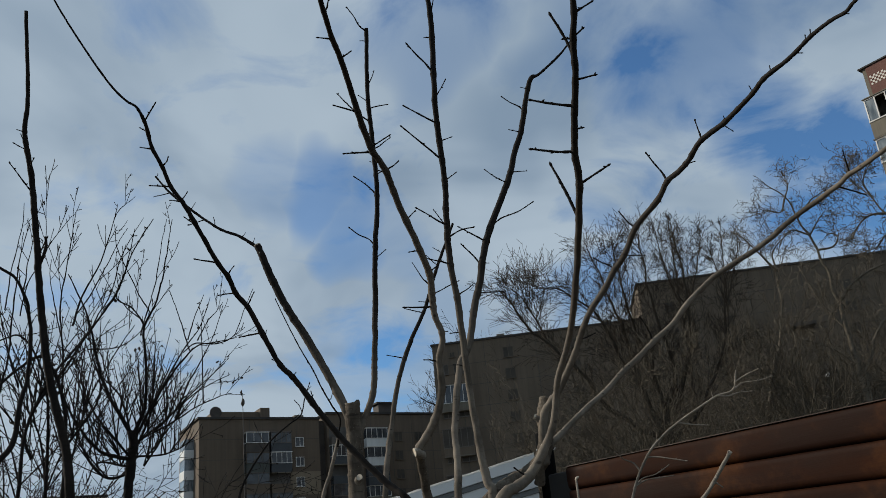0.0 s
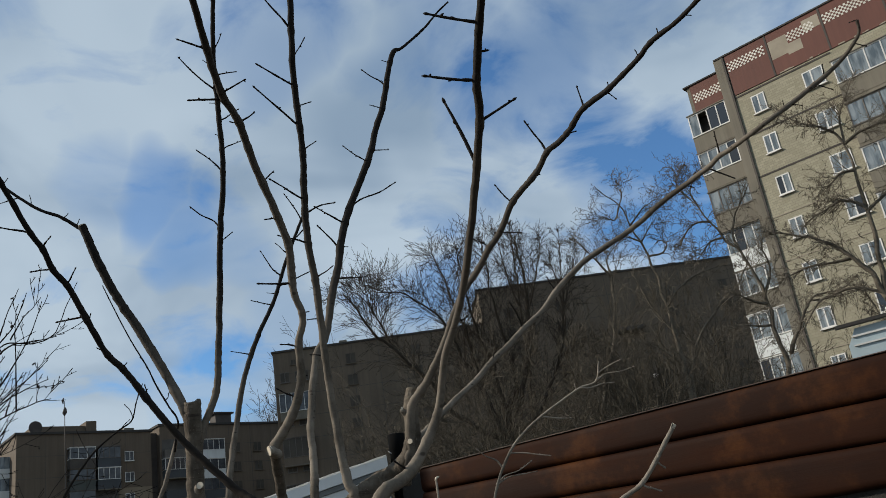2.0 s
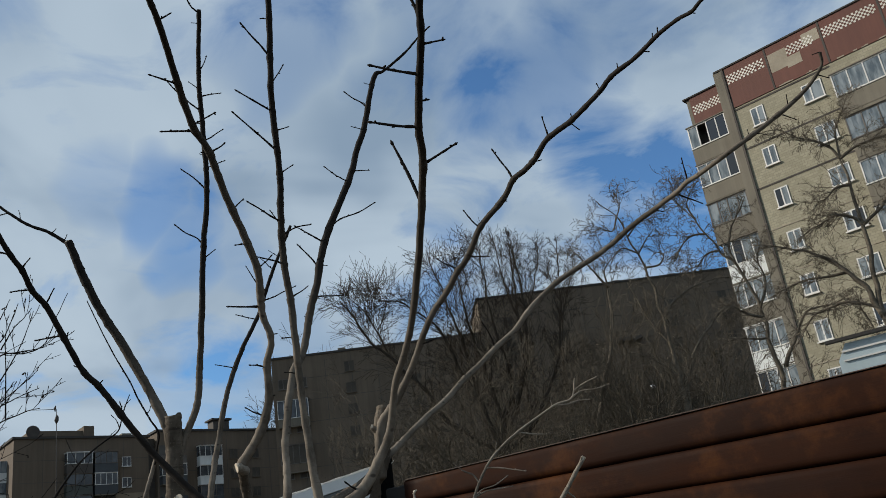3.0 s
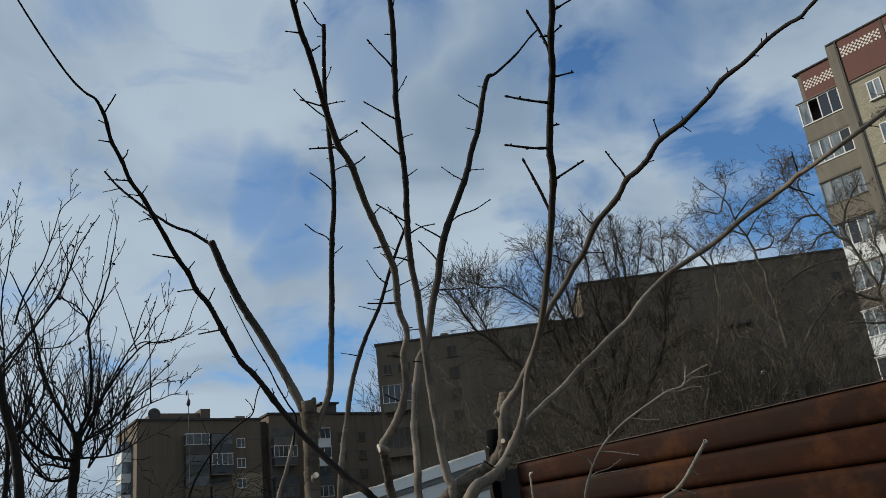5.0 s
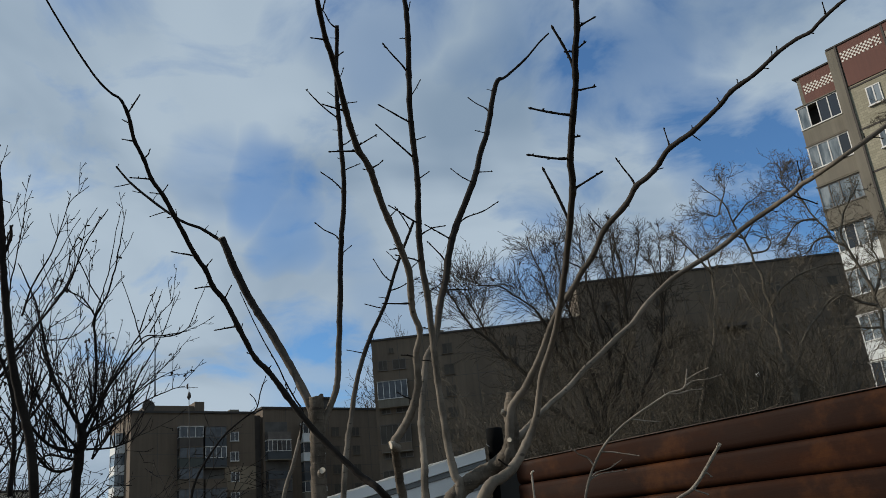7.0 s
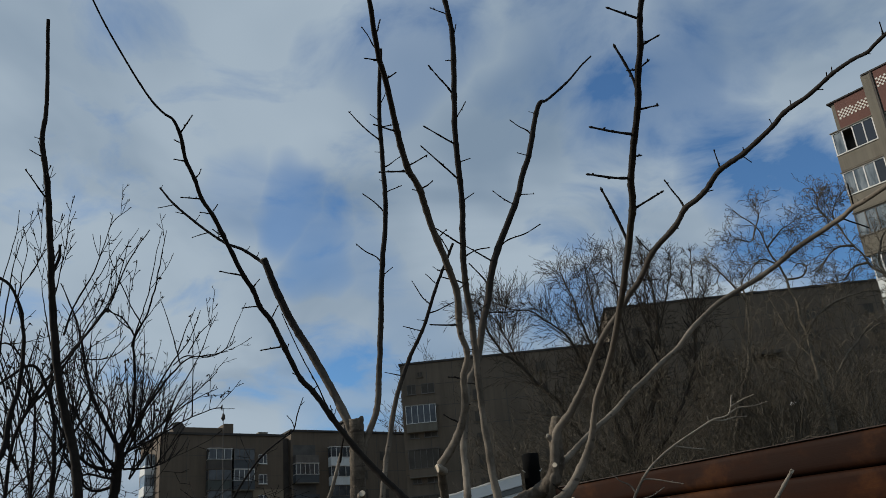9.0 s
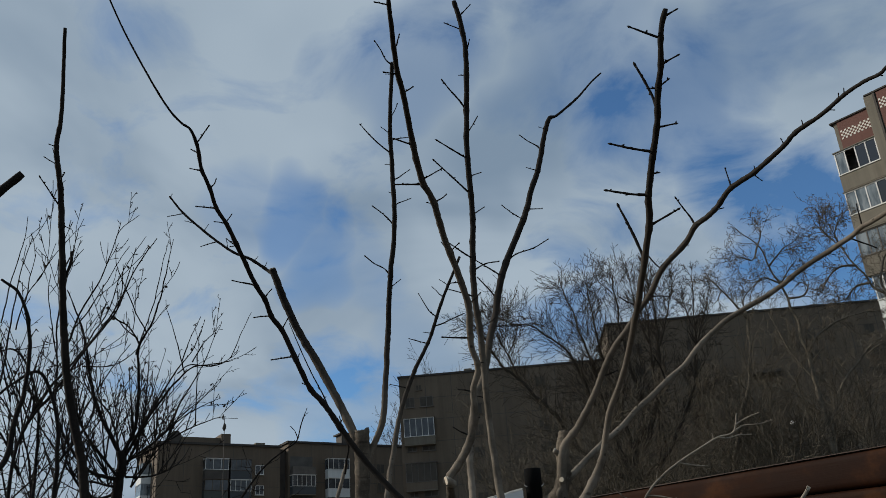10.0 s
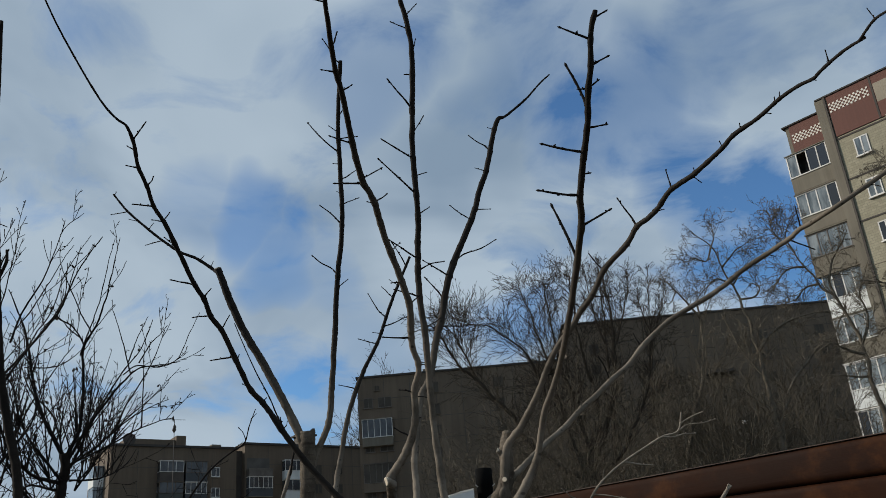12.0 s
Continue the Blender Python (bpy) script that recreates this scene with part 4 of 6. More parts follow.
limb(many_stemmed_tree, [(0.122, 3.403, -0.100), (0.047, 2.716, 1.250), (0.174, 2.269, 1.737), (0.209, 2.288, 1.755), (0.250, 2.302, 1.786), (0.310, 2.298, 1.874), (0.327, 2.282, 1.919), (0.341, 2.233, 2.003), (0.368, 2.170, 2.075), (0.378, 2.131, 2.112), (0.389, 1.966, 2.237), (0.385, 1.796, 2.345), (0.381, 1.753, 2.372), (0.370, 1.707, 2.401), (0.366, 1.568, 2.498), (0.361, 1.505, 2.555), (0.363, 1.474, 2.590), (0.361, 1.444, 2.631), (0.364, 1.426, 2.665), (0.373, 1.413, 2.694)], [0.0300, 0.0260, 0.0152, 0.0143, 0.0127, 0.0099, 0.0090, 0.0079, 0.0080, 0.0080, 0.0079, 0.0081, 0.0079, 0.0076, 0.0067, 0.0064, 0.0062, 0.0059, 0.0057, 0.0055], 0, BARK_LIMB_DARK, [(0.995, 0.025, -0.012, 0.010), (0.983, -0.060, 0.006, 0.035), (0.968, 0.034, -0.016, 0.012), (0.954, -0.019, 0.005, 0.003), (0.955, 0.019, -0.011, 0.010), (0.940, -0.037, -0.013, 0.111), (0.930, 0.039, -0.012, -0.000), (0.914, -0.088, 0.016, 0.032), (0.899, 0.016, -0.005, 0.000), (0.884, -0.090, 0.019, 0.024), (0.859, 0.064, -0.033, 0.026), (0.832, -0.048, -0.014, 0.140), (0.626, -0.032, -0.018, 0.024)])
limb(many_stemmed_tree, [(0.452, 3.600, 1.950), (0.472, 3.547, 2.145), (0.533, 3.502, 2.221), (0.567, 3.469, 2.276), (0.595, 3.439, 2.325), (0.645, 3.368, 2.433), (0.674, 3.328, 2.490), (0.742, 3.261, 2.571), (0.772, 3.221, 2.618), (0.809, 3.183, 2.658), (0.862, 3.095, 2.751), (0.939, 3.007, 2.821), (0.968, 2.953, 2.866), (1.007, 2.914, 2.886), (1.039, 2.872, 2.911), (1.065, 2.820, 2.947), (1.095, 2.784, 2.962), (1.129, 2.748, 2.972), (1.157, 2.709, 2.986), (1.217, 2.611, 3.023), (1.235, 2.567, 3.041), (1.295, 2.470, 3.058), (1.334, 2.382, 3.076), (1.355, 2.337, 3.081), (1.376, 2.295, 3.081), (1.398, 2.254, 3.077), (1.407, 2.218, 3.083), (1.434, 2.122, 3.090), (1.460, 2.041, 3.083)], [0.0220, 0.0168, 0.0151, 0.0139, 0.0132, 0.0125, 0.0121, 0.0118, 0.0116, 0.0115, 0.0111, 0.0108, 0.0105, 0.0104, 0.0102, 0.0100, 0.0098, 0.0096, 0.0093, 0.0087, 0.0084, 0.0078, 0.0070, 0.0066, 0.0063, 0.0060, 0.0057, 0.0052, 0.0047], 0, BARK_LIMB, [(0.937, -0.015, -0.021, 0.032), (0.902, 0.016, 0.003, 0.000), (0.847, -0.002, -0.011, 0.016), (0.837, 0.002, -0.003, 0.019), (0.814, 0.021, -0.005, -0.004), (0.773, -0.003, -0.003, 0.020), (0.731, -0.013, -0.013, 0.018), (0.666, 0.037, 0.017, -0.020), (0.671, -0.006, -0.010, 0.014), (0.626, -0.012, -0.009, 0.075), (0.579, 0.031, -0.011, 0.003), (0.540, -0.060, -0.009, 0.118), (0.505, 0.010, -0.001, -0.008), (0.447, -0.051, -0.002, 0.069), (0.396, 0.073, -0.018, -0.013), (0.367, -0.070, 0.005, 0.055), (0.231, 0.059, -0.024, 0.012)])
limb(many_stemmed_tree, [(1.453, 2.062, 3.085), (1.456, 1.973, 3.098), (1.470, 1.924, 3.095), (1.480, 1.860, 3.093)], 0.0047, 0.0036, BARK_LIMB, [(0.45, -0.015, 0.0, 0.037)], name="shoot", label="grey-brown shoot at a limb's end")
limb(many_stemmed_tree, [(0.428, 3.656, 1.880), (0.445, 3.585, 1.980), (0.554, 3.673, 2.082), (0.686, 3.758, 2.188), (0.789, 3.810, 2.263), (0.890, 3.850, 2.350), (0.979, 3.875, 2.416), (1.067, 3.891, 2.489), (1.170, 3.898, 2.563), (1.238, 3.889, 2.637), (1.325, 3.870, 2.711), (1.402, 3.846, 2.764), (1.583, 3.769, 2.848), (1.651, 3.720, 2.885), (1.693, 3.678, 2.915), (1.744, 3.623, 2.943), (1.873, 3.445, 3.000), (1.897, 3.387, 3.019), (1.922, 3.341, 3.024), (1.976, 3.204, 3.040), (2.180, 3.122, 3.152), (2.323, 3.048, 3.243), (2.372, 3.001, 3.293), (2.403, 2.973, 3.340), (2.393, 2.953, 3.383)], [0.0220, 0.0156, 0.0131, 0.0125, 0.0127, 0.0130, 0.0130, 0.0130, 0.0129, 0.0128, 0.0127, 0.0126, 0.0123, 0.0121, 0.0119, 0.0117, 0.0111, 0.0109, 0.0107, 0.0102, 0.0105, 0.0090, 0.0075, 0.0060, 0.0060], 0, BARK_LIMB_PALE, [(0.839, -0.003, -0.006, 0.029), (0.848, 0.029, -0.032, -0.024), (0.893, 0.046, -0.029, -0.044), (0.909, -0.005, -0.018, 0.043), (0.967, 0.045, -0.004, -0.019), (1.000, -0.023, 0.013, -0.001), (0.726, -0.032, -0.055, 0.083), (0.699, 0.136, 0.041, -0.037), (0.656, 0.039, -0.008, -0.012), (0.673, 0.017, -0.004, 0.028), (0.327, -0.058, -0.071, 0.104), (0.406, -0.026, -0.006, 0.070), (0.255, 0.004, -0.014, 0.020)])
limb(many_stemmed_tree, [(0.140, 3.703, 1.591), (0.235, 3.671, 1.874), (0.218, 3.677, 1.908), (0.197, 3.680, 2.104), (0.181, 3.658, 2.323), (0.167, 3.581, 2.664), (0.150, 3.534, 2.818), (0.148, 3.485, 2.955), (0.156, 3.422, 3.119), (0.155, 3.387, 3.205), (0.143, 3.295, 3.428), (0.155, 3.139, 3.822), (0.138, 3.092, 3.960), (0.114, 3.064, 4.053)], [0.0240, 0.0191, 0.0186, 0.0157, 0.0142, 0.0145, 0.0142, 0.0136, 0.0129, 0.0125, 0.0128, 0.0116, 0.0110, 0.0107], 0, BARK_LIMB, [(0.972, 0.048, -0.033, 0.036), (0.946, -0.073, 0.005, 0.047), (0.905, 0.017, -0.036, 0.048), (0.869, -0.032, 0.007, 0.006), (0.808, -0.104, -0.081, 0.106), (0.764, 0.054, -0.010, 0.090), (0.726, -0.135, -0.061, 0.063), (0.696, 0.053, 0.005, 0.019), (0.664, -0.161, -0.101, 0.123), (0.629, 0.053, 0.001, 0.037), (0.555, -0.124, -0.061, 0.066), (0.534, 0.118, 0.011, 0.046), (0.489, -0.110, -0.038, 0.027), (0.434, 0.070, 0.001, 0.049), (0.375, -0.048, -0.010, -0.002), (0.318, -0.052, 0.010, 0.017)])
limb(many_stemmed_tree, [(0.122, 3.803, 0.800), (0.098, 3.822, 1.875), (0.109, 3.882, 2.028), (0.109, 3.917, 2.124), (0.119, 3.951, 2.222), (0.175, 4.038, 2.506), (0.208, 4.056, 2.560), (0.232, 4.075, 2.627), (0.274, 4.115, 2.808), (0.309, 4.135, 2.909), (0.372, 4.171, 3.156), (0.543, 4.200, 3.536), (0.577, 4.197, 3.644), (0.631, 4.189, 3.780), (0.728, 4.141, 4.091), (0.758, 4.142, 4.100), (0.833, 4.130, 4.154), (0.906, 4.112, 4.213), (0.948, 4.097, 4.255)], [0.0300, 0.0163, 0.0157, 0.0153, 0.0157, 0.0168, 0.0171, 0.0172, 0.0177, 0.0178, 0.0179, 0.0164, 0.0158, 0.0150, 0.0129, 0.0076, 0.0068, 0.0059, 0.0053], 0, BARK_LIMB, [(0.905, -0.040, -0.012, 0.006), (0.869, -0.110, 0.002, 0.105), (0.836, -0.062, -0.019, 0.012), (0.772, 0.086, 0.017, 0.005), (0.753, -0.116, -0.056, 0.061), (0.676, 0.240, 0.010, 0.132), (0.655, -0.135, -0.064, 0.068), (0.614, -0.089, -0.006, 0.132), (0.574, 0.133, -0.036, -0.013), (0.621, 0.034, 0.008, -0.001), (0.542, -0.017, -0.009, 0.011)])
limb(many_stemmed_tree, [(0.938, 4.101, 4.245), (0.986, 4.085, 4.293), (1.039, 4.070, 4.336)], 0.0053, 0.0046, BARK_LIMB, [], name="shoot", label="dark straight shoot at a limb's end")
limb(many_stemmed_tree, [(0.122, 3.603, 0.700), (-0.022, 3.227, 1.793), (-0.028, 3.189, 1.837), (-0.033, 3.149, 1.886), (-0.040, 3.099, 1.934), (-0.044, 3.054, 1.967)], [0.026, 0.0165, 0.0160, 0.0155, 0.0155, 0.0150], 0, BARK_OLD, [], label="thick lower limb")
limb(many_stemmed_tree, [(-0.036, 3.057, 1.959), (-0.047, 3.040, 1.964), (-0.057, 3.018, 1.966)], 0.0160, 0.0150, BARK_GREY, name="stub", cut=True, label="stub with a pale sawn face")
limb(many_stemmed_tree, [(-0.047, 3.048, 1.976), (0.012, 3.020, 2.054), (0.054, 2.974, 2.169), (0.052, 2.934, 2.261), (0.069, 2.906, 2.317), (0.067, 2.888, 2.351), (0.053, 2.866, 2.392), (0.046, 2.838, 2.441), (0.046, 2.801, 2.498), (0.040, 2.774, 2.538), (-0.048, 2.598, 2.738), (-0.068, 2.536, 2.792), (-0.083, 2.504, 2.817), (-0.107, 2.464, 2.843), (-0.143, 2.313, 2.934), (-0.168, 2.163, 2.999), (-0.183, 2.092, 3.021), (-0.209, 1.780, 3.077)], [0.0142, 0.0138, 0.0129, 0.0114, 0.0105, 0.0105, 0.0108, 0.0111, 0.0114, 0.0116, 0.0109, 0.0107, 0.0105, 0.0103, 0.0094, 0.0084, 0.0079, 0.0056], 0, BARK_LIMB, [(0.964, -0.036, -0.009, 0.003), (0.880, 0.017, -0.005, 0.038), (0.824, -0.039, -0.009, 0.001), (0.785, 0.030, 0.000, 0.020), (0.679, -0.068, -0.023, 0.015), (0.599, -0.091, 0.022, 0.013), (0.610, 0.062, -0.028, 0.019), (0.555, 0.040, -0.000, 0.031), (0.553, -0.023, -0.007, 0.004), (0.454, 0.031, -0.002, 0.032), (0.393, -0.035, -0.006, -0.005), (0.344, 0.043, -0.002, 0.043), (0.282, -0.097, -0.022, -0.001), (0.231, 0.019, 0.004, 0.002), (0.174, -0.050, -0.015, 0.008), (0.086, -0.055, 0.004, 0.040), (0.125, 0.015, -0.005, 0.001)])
limb(many_stemmed_tree, [(0.462, 3.590, 2.10), (0.447, 3.575, 2.125), (0.432, 3.560, 2.138)], 0.014, 0.0105, BARK_GREY, name="stub", cut=True)
limb(many_stemmed_tree, [(0.452, 3.600, 2.01), (0.450, 3.575, 2.016), (0.449, 3.556, 2.018)], 0.014, 0.0105, BARK_GREY, name="stub", cut=True)
limb(many_stemmed_tree, [(0.122, 3.703, 0.900), (0.080, 3.450, 1.500), (-0.104, 3.227, 1.836), (-0.155, 3.253, 1.881), (-0.302, 3.291, 2.042), (-0.385, 3.286, 2.150), (-0.500, 3.239, 2.317), (-0.542, 3.218, 2.364), (-0.637, 3.096, 2.564), (-0.671, 3.062, 2.607), (-0.689, 3.022, 2.657), (-0.720, 2.978, 2.706), (-0.801, 2.811, 2.877), (-0.830, 2.764, 2.919), (-0.845, 2.708, 2.972), (-0.863, 2.661, 3.015), (-0.872, 2.586, 3.087), (-0.887, 2.548, 3.121), (-0.911, 2.528, 3.133), (-0.948, 2.486, 3.167), (-1.036, 2.341, 3.310), (-1.068, 2.286, 3.375), (-1.095, 2.239, 3.438)], [0.0220, 0.0200, 0.0128, 0.0127, 0.0119, 0.0113, 0.0106, 0.0103, 0.0093, 0.0090, 0.0088, 0.0085, 0.0074, 0.0072, 0.0068, 0.0065, 0.0060, 0.0042, 0.0038, 0.0035, 0.0029, 0.0027, 0.0026], 0, BARK_SHOOT, [(0.838, 0.046, -0.036, 0.044), (0.828, -0.025, 0.002, 0.015), (0.808, -0.036, -0.010, 0.004), (0.788, 0.021, -0.003, 0.031), (0.765, -0.065, -0.016, 0.002), (0.746, 0.019, -0.003, 0.030), (0.746, -0.036, -0.009, 0.002), (0.719, -0.036, 0.002, 0.025), (0.719, -0.021, -0.003, -0.007), (0.668, -0.088, 0.014, 0.030), (0.650, 0.026, -0.023, 0.029), (0.629, -0.065, 0.017, 0.004), (0.610, 0.032, -0.031, 0.040), (0.576, -0.087, 0.026, -0.002), (0.572, 0.012, -0.012, 0.016), (0.534, -0.029, 0.002, 0.023), (0.514, 0.013, -0.011, 0.014), (0.478, -0.003, -0.005, 0.041)])

thin_tree = thing("young_tree", Matrix.Identity(4), "slim young tree with a bent pale stem", "tree")
limb(thin_tree, [(-0.36, 5.3, -0.1), (-0.34, 5.32, 1.3), (-0.286, 5.335, 2.155), (-0.226, 5.373, 2.495), (-0.170, 5.388, 2.742), (-0.072, 5.394, 2.994), (0.033, 5.392, 3.194), (0.125, 5.376, 3.436), (0.270, 5.338, 3.755)], 0.0206, 0.0086, BARK_LIMB, [(0.759, -0.107, -0.000, 0.029), (0.841, -0.116, -0.006, 0.036), (0.858, -0.051, 0.013, 0.014), (0.888, -0.110, -0.014, 0.161), (0.871, 0.197, -0.037, 0.065), (0.922, -0.069, 0.003, 0.075), (0.983, -0.090, -0.051, 0.154), (0.944, -0.053, -0.014, 0.036)], name="trunk")
whip = thing("young_tree", Matrix.Identity(4), "thin dark sapling whip with a forked tip", "tree")
limb(whip, [(-1.478, 6.307, -0.100), (-1.458, 6.307, 1.200), (-1.378, 6.307, 2.200), (-1.339, 6.301, 2.318), (-1.261, 6.298, 2.446), (-1.143, 6.296, 2.593), (-1.004, 6.297, 2.702), (-0.923, 6.297, 2.756), (-0.887, 6.279, 2.872), (-0.841, 6.258, 2.988)], 0.011, 0.0028, BARK_SHOOT, [(0.93, -0.05, 0.0, 0.09), (0.9, 0.05, 0.0, 0.05), (0.97, 0.04, 0.0, 0.06)], name="trunk")
shrub = thing("shrub", Matrix.Identity(4), "thin pale shrub shoots before the brown fence", "shrub")
limb(shrub, [(0.854, 5.064, -0.100), (0.984, 5.064, 1.000), (1.104, 5.064, 1.881), (1.232, 5.013, 2.120), (1.304, 4.987, 2.189), (1.389, 4.956, 2.250), (1.567, 4.887, 2.346), (1.631, 4.861, 2.376), (1.712, 4.830, 2.395), (1.741, 4.800, 2.498)], 0.0091, 0.0042, BARK_GREY, [(0.931, 0.187, -0.022, 0.004), (0.964, 0.200, -0.073, 0.037), (0.977, 0.109, -0.079, 0.043), (0.921, -0.003, -0.009, 0.031), (0.783, 0.011, -0.018, 0.053), (0.724, -0.124, 0.000, 0.116), (0.842, 0.165, -0.004, -0.030), (0.754, 0.185, -0.116, -0.053), (0.691, 0.203, -0.075, 0.033), (0.688, 0.210, -0.005, 0.111)], name="shoot")
near_shoot = thing("shrub", Matrix.Identity(4), "single pale cut shoot with buds", "shrub")
limb(near_shoot, [(-0.059, 1.699, -0.100), (0.041, 1.679, 1.000), (0.321, 1.629, 1.556), (0.441, 1.599, 1.626), (0.467, 1.588, 1.640), (0.524, 1.559, 1.713)], 0.0035, 0.0033, BARK_GREY, [(0.985, 0.014, -0.011, 0.025), (0.972, 0.011, 0.001, -0.010), (0.952, 0.023, -0.008, -0.013)], name="shoot", cut=True)
dark_tree = thing("young_tree", Matrix.Identity(4), "young tree with a tall dark whip-like stem", "tree")
limb(dark_tree, [(-1.437, 3.777, -0.100), (-1.477, 3.777, 1.000), (-1.537, 3.777, 2.085), (-1.561, 3.773, 2.231), (-1.634, 3.742, 2.521), (-1.676, 3.690, 2.868), (-1.689, 3.639, 3.120), (-1.700, 3.558, 3.422), (-1.715, 3.490, 3.619), (-1.695, 3.452, 3.745), (-1.664, 3.298, 4.133)], 0.0235, 0.0079, BARK_SHOOT, [(0.872, -0.024, -0.018, 0.003), (0.852, -0.055, -0.017, 0.036), (0.807, -0.088, -0.055, 0.131), (0.827, 0.023, -0.038, 0.061), (0.788, 0.032, 0.029, -0.007), (0.728, 0.031, 0.004, 0.147), (0.862, -0.010, -0.027, 0.025)], name="trunk")
limb(dark_tree, [(-1.686, 3.673, 3.041), (-1.669, 3.665, 3.075), (-1.655, 3.655, 3.114), (-1.651, 3.637, 3.159)], 0.0075, 0.0058, BARK_SHOOT, [(0.6, 0.012, 0.0, 0.006)], name="stub")


# a cut branch that reaches in from a tree beside the path
side_tree = thing("young_tree", Matrix.Identity(4), "dark cut branch of a young tree beside the path", "tree")
limb(side_tree, [(-1.5, 1.3, -0.1), (-1.48, 1.3, 1.0), (-1.3, 1.31, 1.8), (-1.0, 1.315, 2.16), (-0.868, 1.315, 2.294)], 0.03, 0.0062, BARK_SHOOT, [(0.94, -0.02, 0.0, 0.012)], name="trunk")

# a thin pole with a small dark knob
pole = thing("pole", Matrix.Translation((-2.2, 10.34, 0)), "thin pole with a small dark vane on top", "pole")
rod = Tubes()
rod.tube([Vector((0, 0, -0.1)), Vector((0.02, 0, 2.0)), Vector((0, 0, 3.86))], [0.010, 0.007, 0.004], 6)
part("rod", rod.mesh("rod"), CONCRETE_DARK, pole, smooth=True)
vane = Tubes()
vane.tube([Vector((0, 0, 3.70)), Vector((0, 0, 3.73)), Vector((0.005, 0, 3.77)), Vector((0, 0, 3.80))], [0.006, 0.024, 0.018, 0.004], 8)
vane.tube([Vector((-0.015, 0, 3.83)), Vector((-0.02, 0, 3.87)), Vector((-0.01, 0, 3.9))], [0.004, 0.013, 0.003], 8)
part("vane", vane.mesh("vane"), CONCRETE_DARK, pole, "dark vane", True)

stake = thing("stake", Matrix.Translation((0.825, 5.213, 0)), "thin grey stake with a pale cut top", "stake")
rod = Tubes()
rod.tube([Vector((-0.03, 0, -0.1)), Vector((-0.01, 0, 1.1)), Vector((0, 0, 2.03))], [0.008, 0.007, 0.0062], 8)
part("rod", rod.mesh("rod"), BARK_GREY, stake, smooth=True)
knob = Tubes()
knob.tube([Vector((-0.002, 0, 2.02)), Vector((0.004, 0, 2.035)), Vector((0.018, 0, 2.04))], [0.0072, 0.0075, 0.004], 8)
part("cut_top", knob.mesh("cut_top"), CUT_WOOD, stake, "pale cut top", True)


# ---- bare wild trees ----
def grow(trunk, crown, start, way, length, radius, level, rng, spec, leaves=None):
    """Grows one branch and, along it, the next level of branches."""
    depth, wander, lift, kids, ratio, spread = spec["depth"], spec["wander"], spec["lift"], spec["kids"], spec["ratio"], spec["spread"]
    count = 6 if level < 2 else (4 if level < depth else 3)
    line, radii, p, d = [start.copy()], [radius], start.copy(), way.normalized()
    for k in range(count):
        jog = Vector((rng.gauss(0, 1), rng.gauss(0, 1), rng.gauss(0, 1))) * wander * (0.7 if level < 2 else 0.85)
        d = (d + jog + Vector((0, 0, lift[min(level, len(lift) - 1)]))).normalized()
        p = p + d * length / count
        line.append(p.copy())
        radii.append(max(radius * (1 - 0.72 * (k + 1) / count), spec["thin"]))
    (trunk if level == 0 else crown).tube(line, radii, 8 if level == 0 else (6 if level == 1 else (4 if level == 2 else 3)), level < 2)
    if leaves is not None and level >= depth - 1 and rng.random() < spec.get("leafy", 0):
        leaves.leaf(line[-1], Vector((rng.gauss(0, 0.5), rng.gauss(0, 0.5), -1)).normalized(), rng.uniform(0.022, 0.042), rng)
    if level >= depth:
        return
    n = kids[min(level, len(kids) - 1)]
    for i in range(n):
        f = spec["from"][min(level, len(spec["from"]) - 1)] + (1 - spec["from"][min(level, len(spec["from"]) - 1)]) * (i + rng.uniform(0.1, 0.9)) / n
        k = min(int(f * count), count - 1)
        at = line[k].lerp(line[k + 1], f * count - k)
        ahead = (line[k + 1] - line[k]).normalized()
        side = ahead.orthogonal().normalized()
        side.rotate(Matrix.Rotation(rng.uniform(0, math.tau), 3, ahead))
        s = spread[min(level, len(spread) - 1)] * rng.uniform(0.7, 1.25)
        go = (ahead * math.cos(s) + side * math.sin(s)).normalized()
        r = max(radii[k] * spec.get("thinner", 0.55) * rng.uniform(0.8, 1.1), spec["thin"])
        grow(trunk, crown, at, go, length * ratio[min(level, len(ratio) - 1)] * rng.uniform(0.65, 1.2) * (1.15 - 0.4 * f), r, level + 1, rng, spec, leaves)


def wild_tree(name, at, stems, spec, seed, label, bark, category="tree", group=""):
    root = thing(name, Matrix.Translation(at), label, category, group)
    rng = random.Random(seed)
    trunk, crown, leaves = Tubes(), Tubes(), Tubes()
    for (dx, dy, dz), length, radius in stems:
        grow(trunk, crown, Vector((0, 0, -0.15)), Vector((dx, dy, dz)), length, radius, 0, rng, spec, leaves)
    part("trunk", trunk.mesh("trunk"), bark, root, smooth=True)
    tagged(part("crown", crown.mesh("crown"), spec.get("bark", bark), root, "mesh of fine bare branches and twigs"), kind="stuff")
    if leaves.verts:
        tagged(part("dry_leaves", leaves.mesh("dry_leaves"), LEAF_DEAD, root, "a few shrivelled brown leaves"), kind="stuff")
    return root


BUSH = dict(depth=4, wander=0.19, lift=[0.03, 0.13, 0.16, 0.10], kids=[6, 5, 4, 3], ratio=[0.72, 0.62, 0.5, 0.42], spread=[0.8, 0.6, 0.65, 0.75], thin=0.0034, thinner=0.62, leafy=0.06)
BUSH["from"] = [0.35, 0.2, 0.15, 0.2]


def flat_at(az, far):
    v = bearing(az, 0) * far
    return Vector((v.x, v.y, 0))


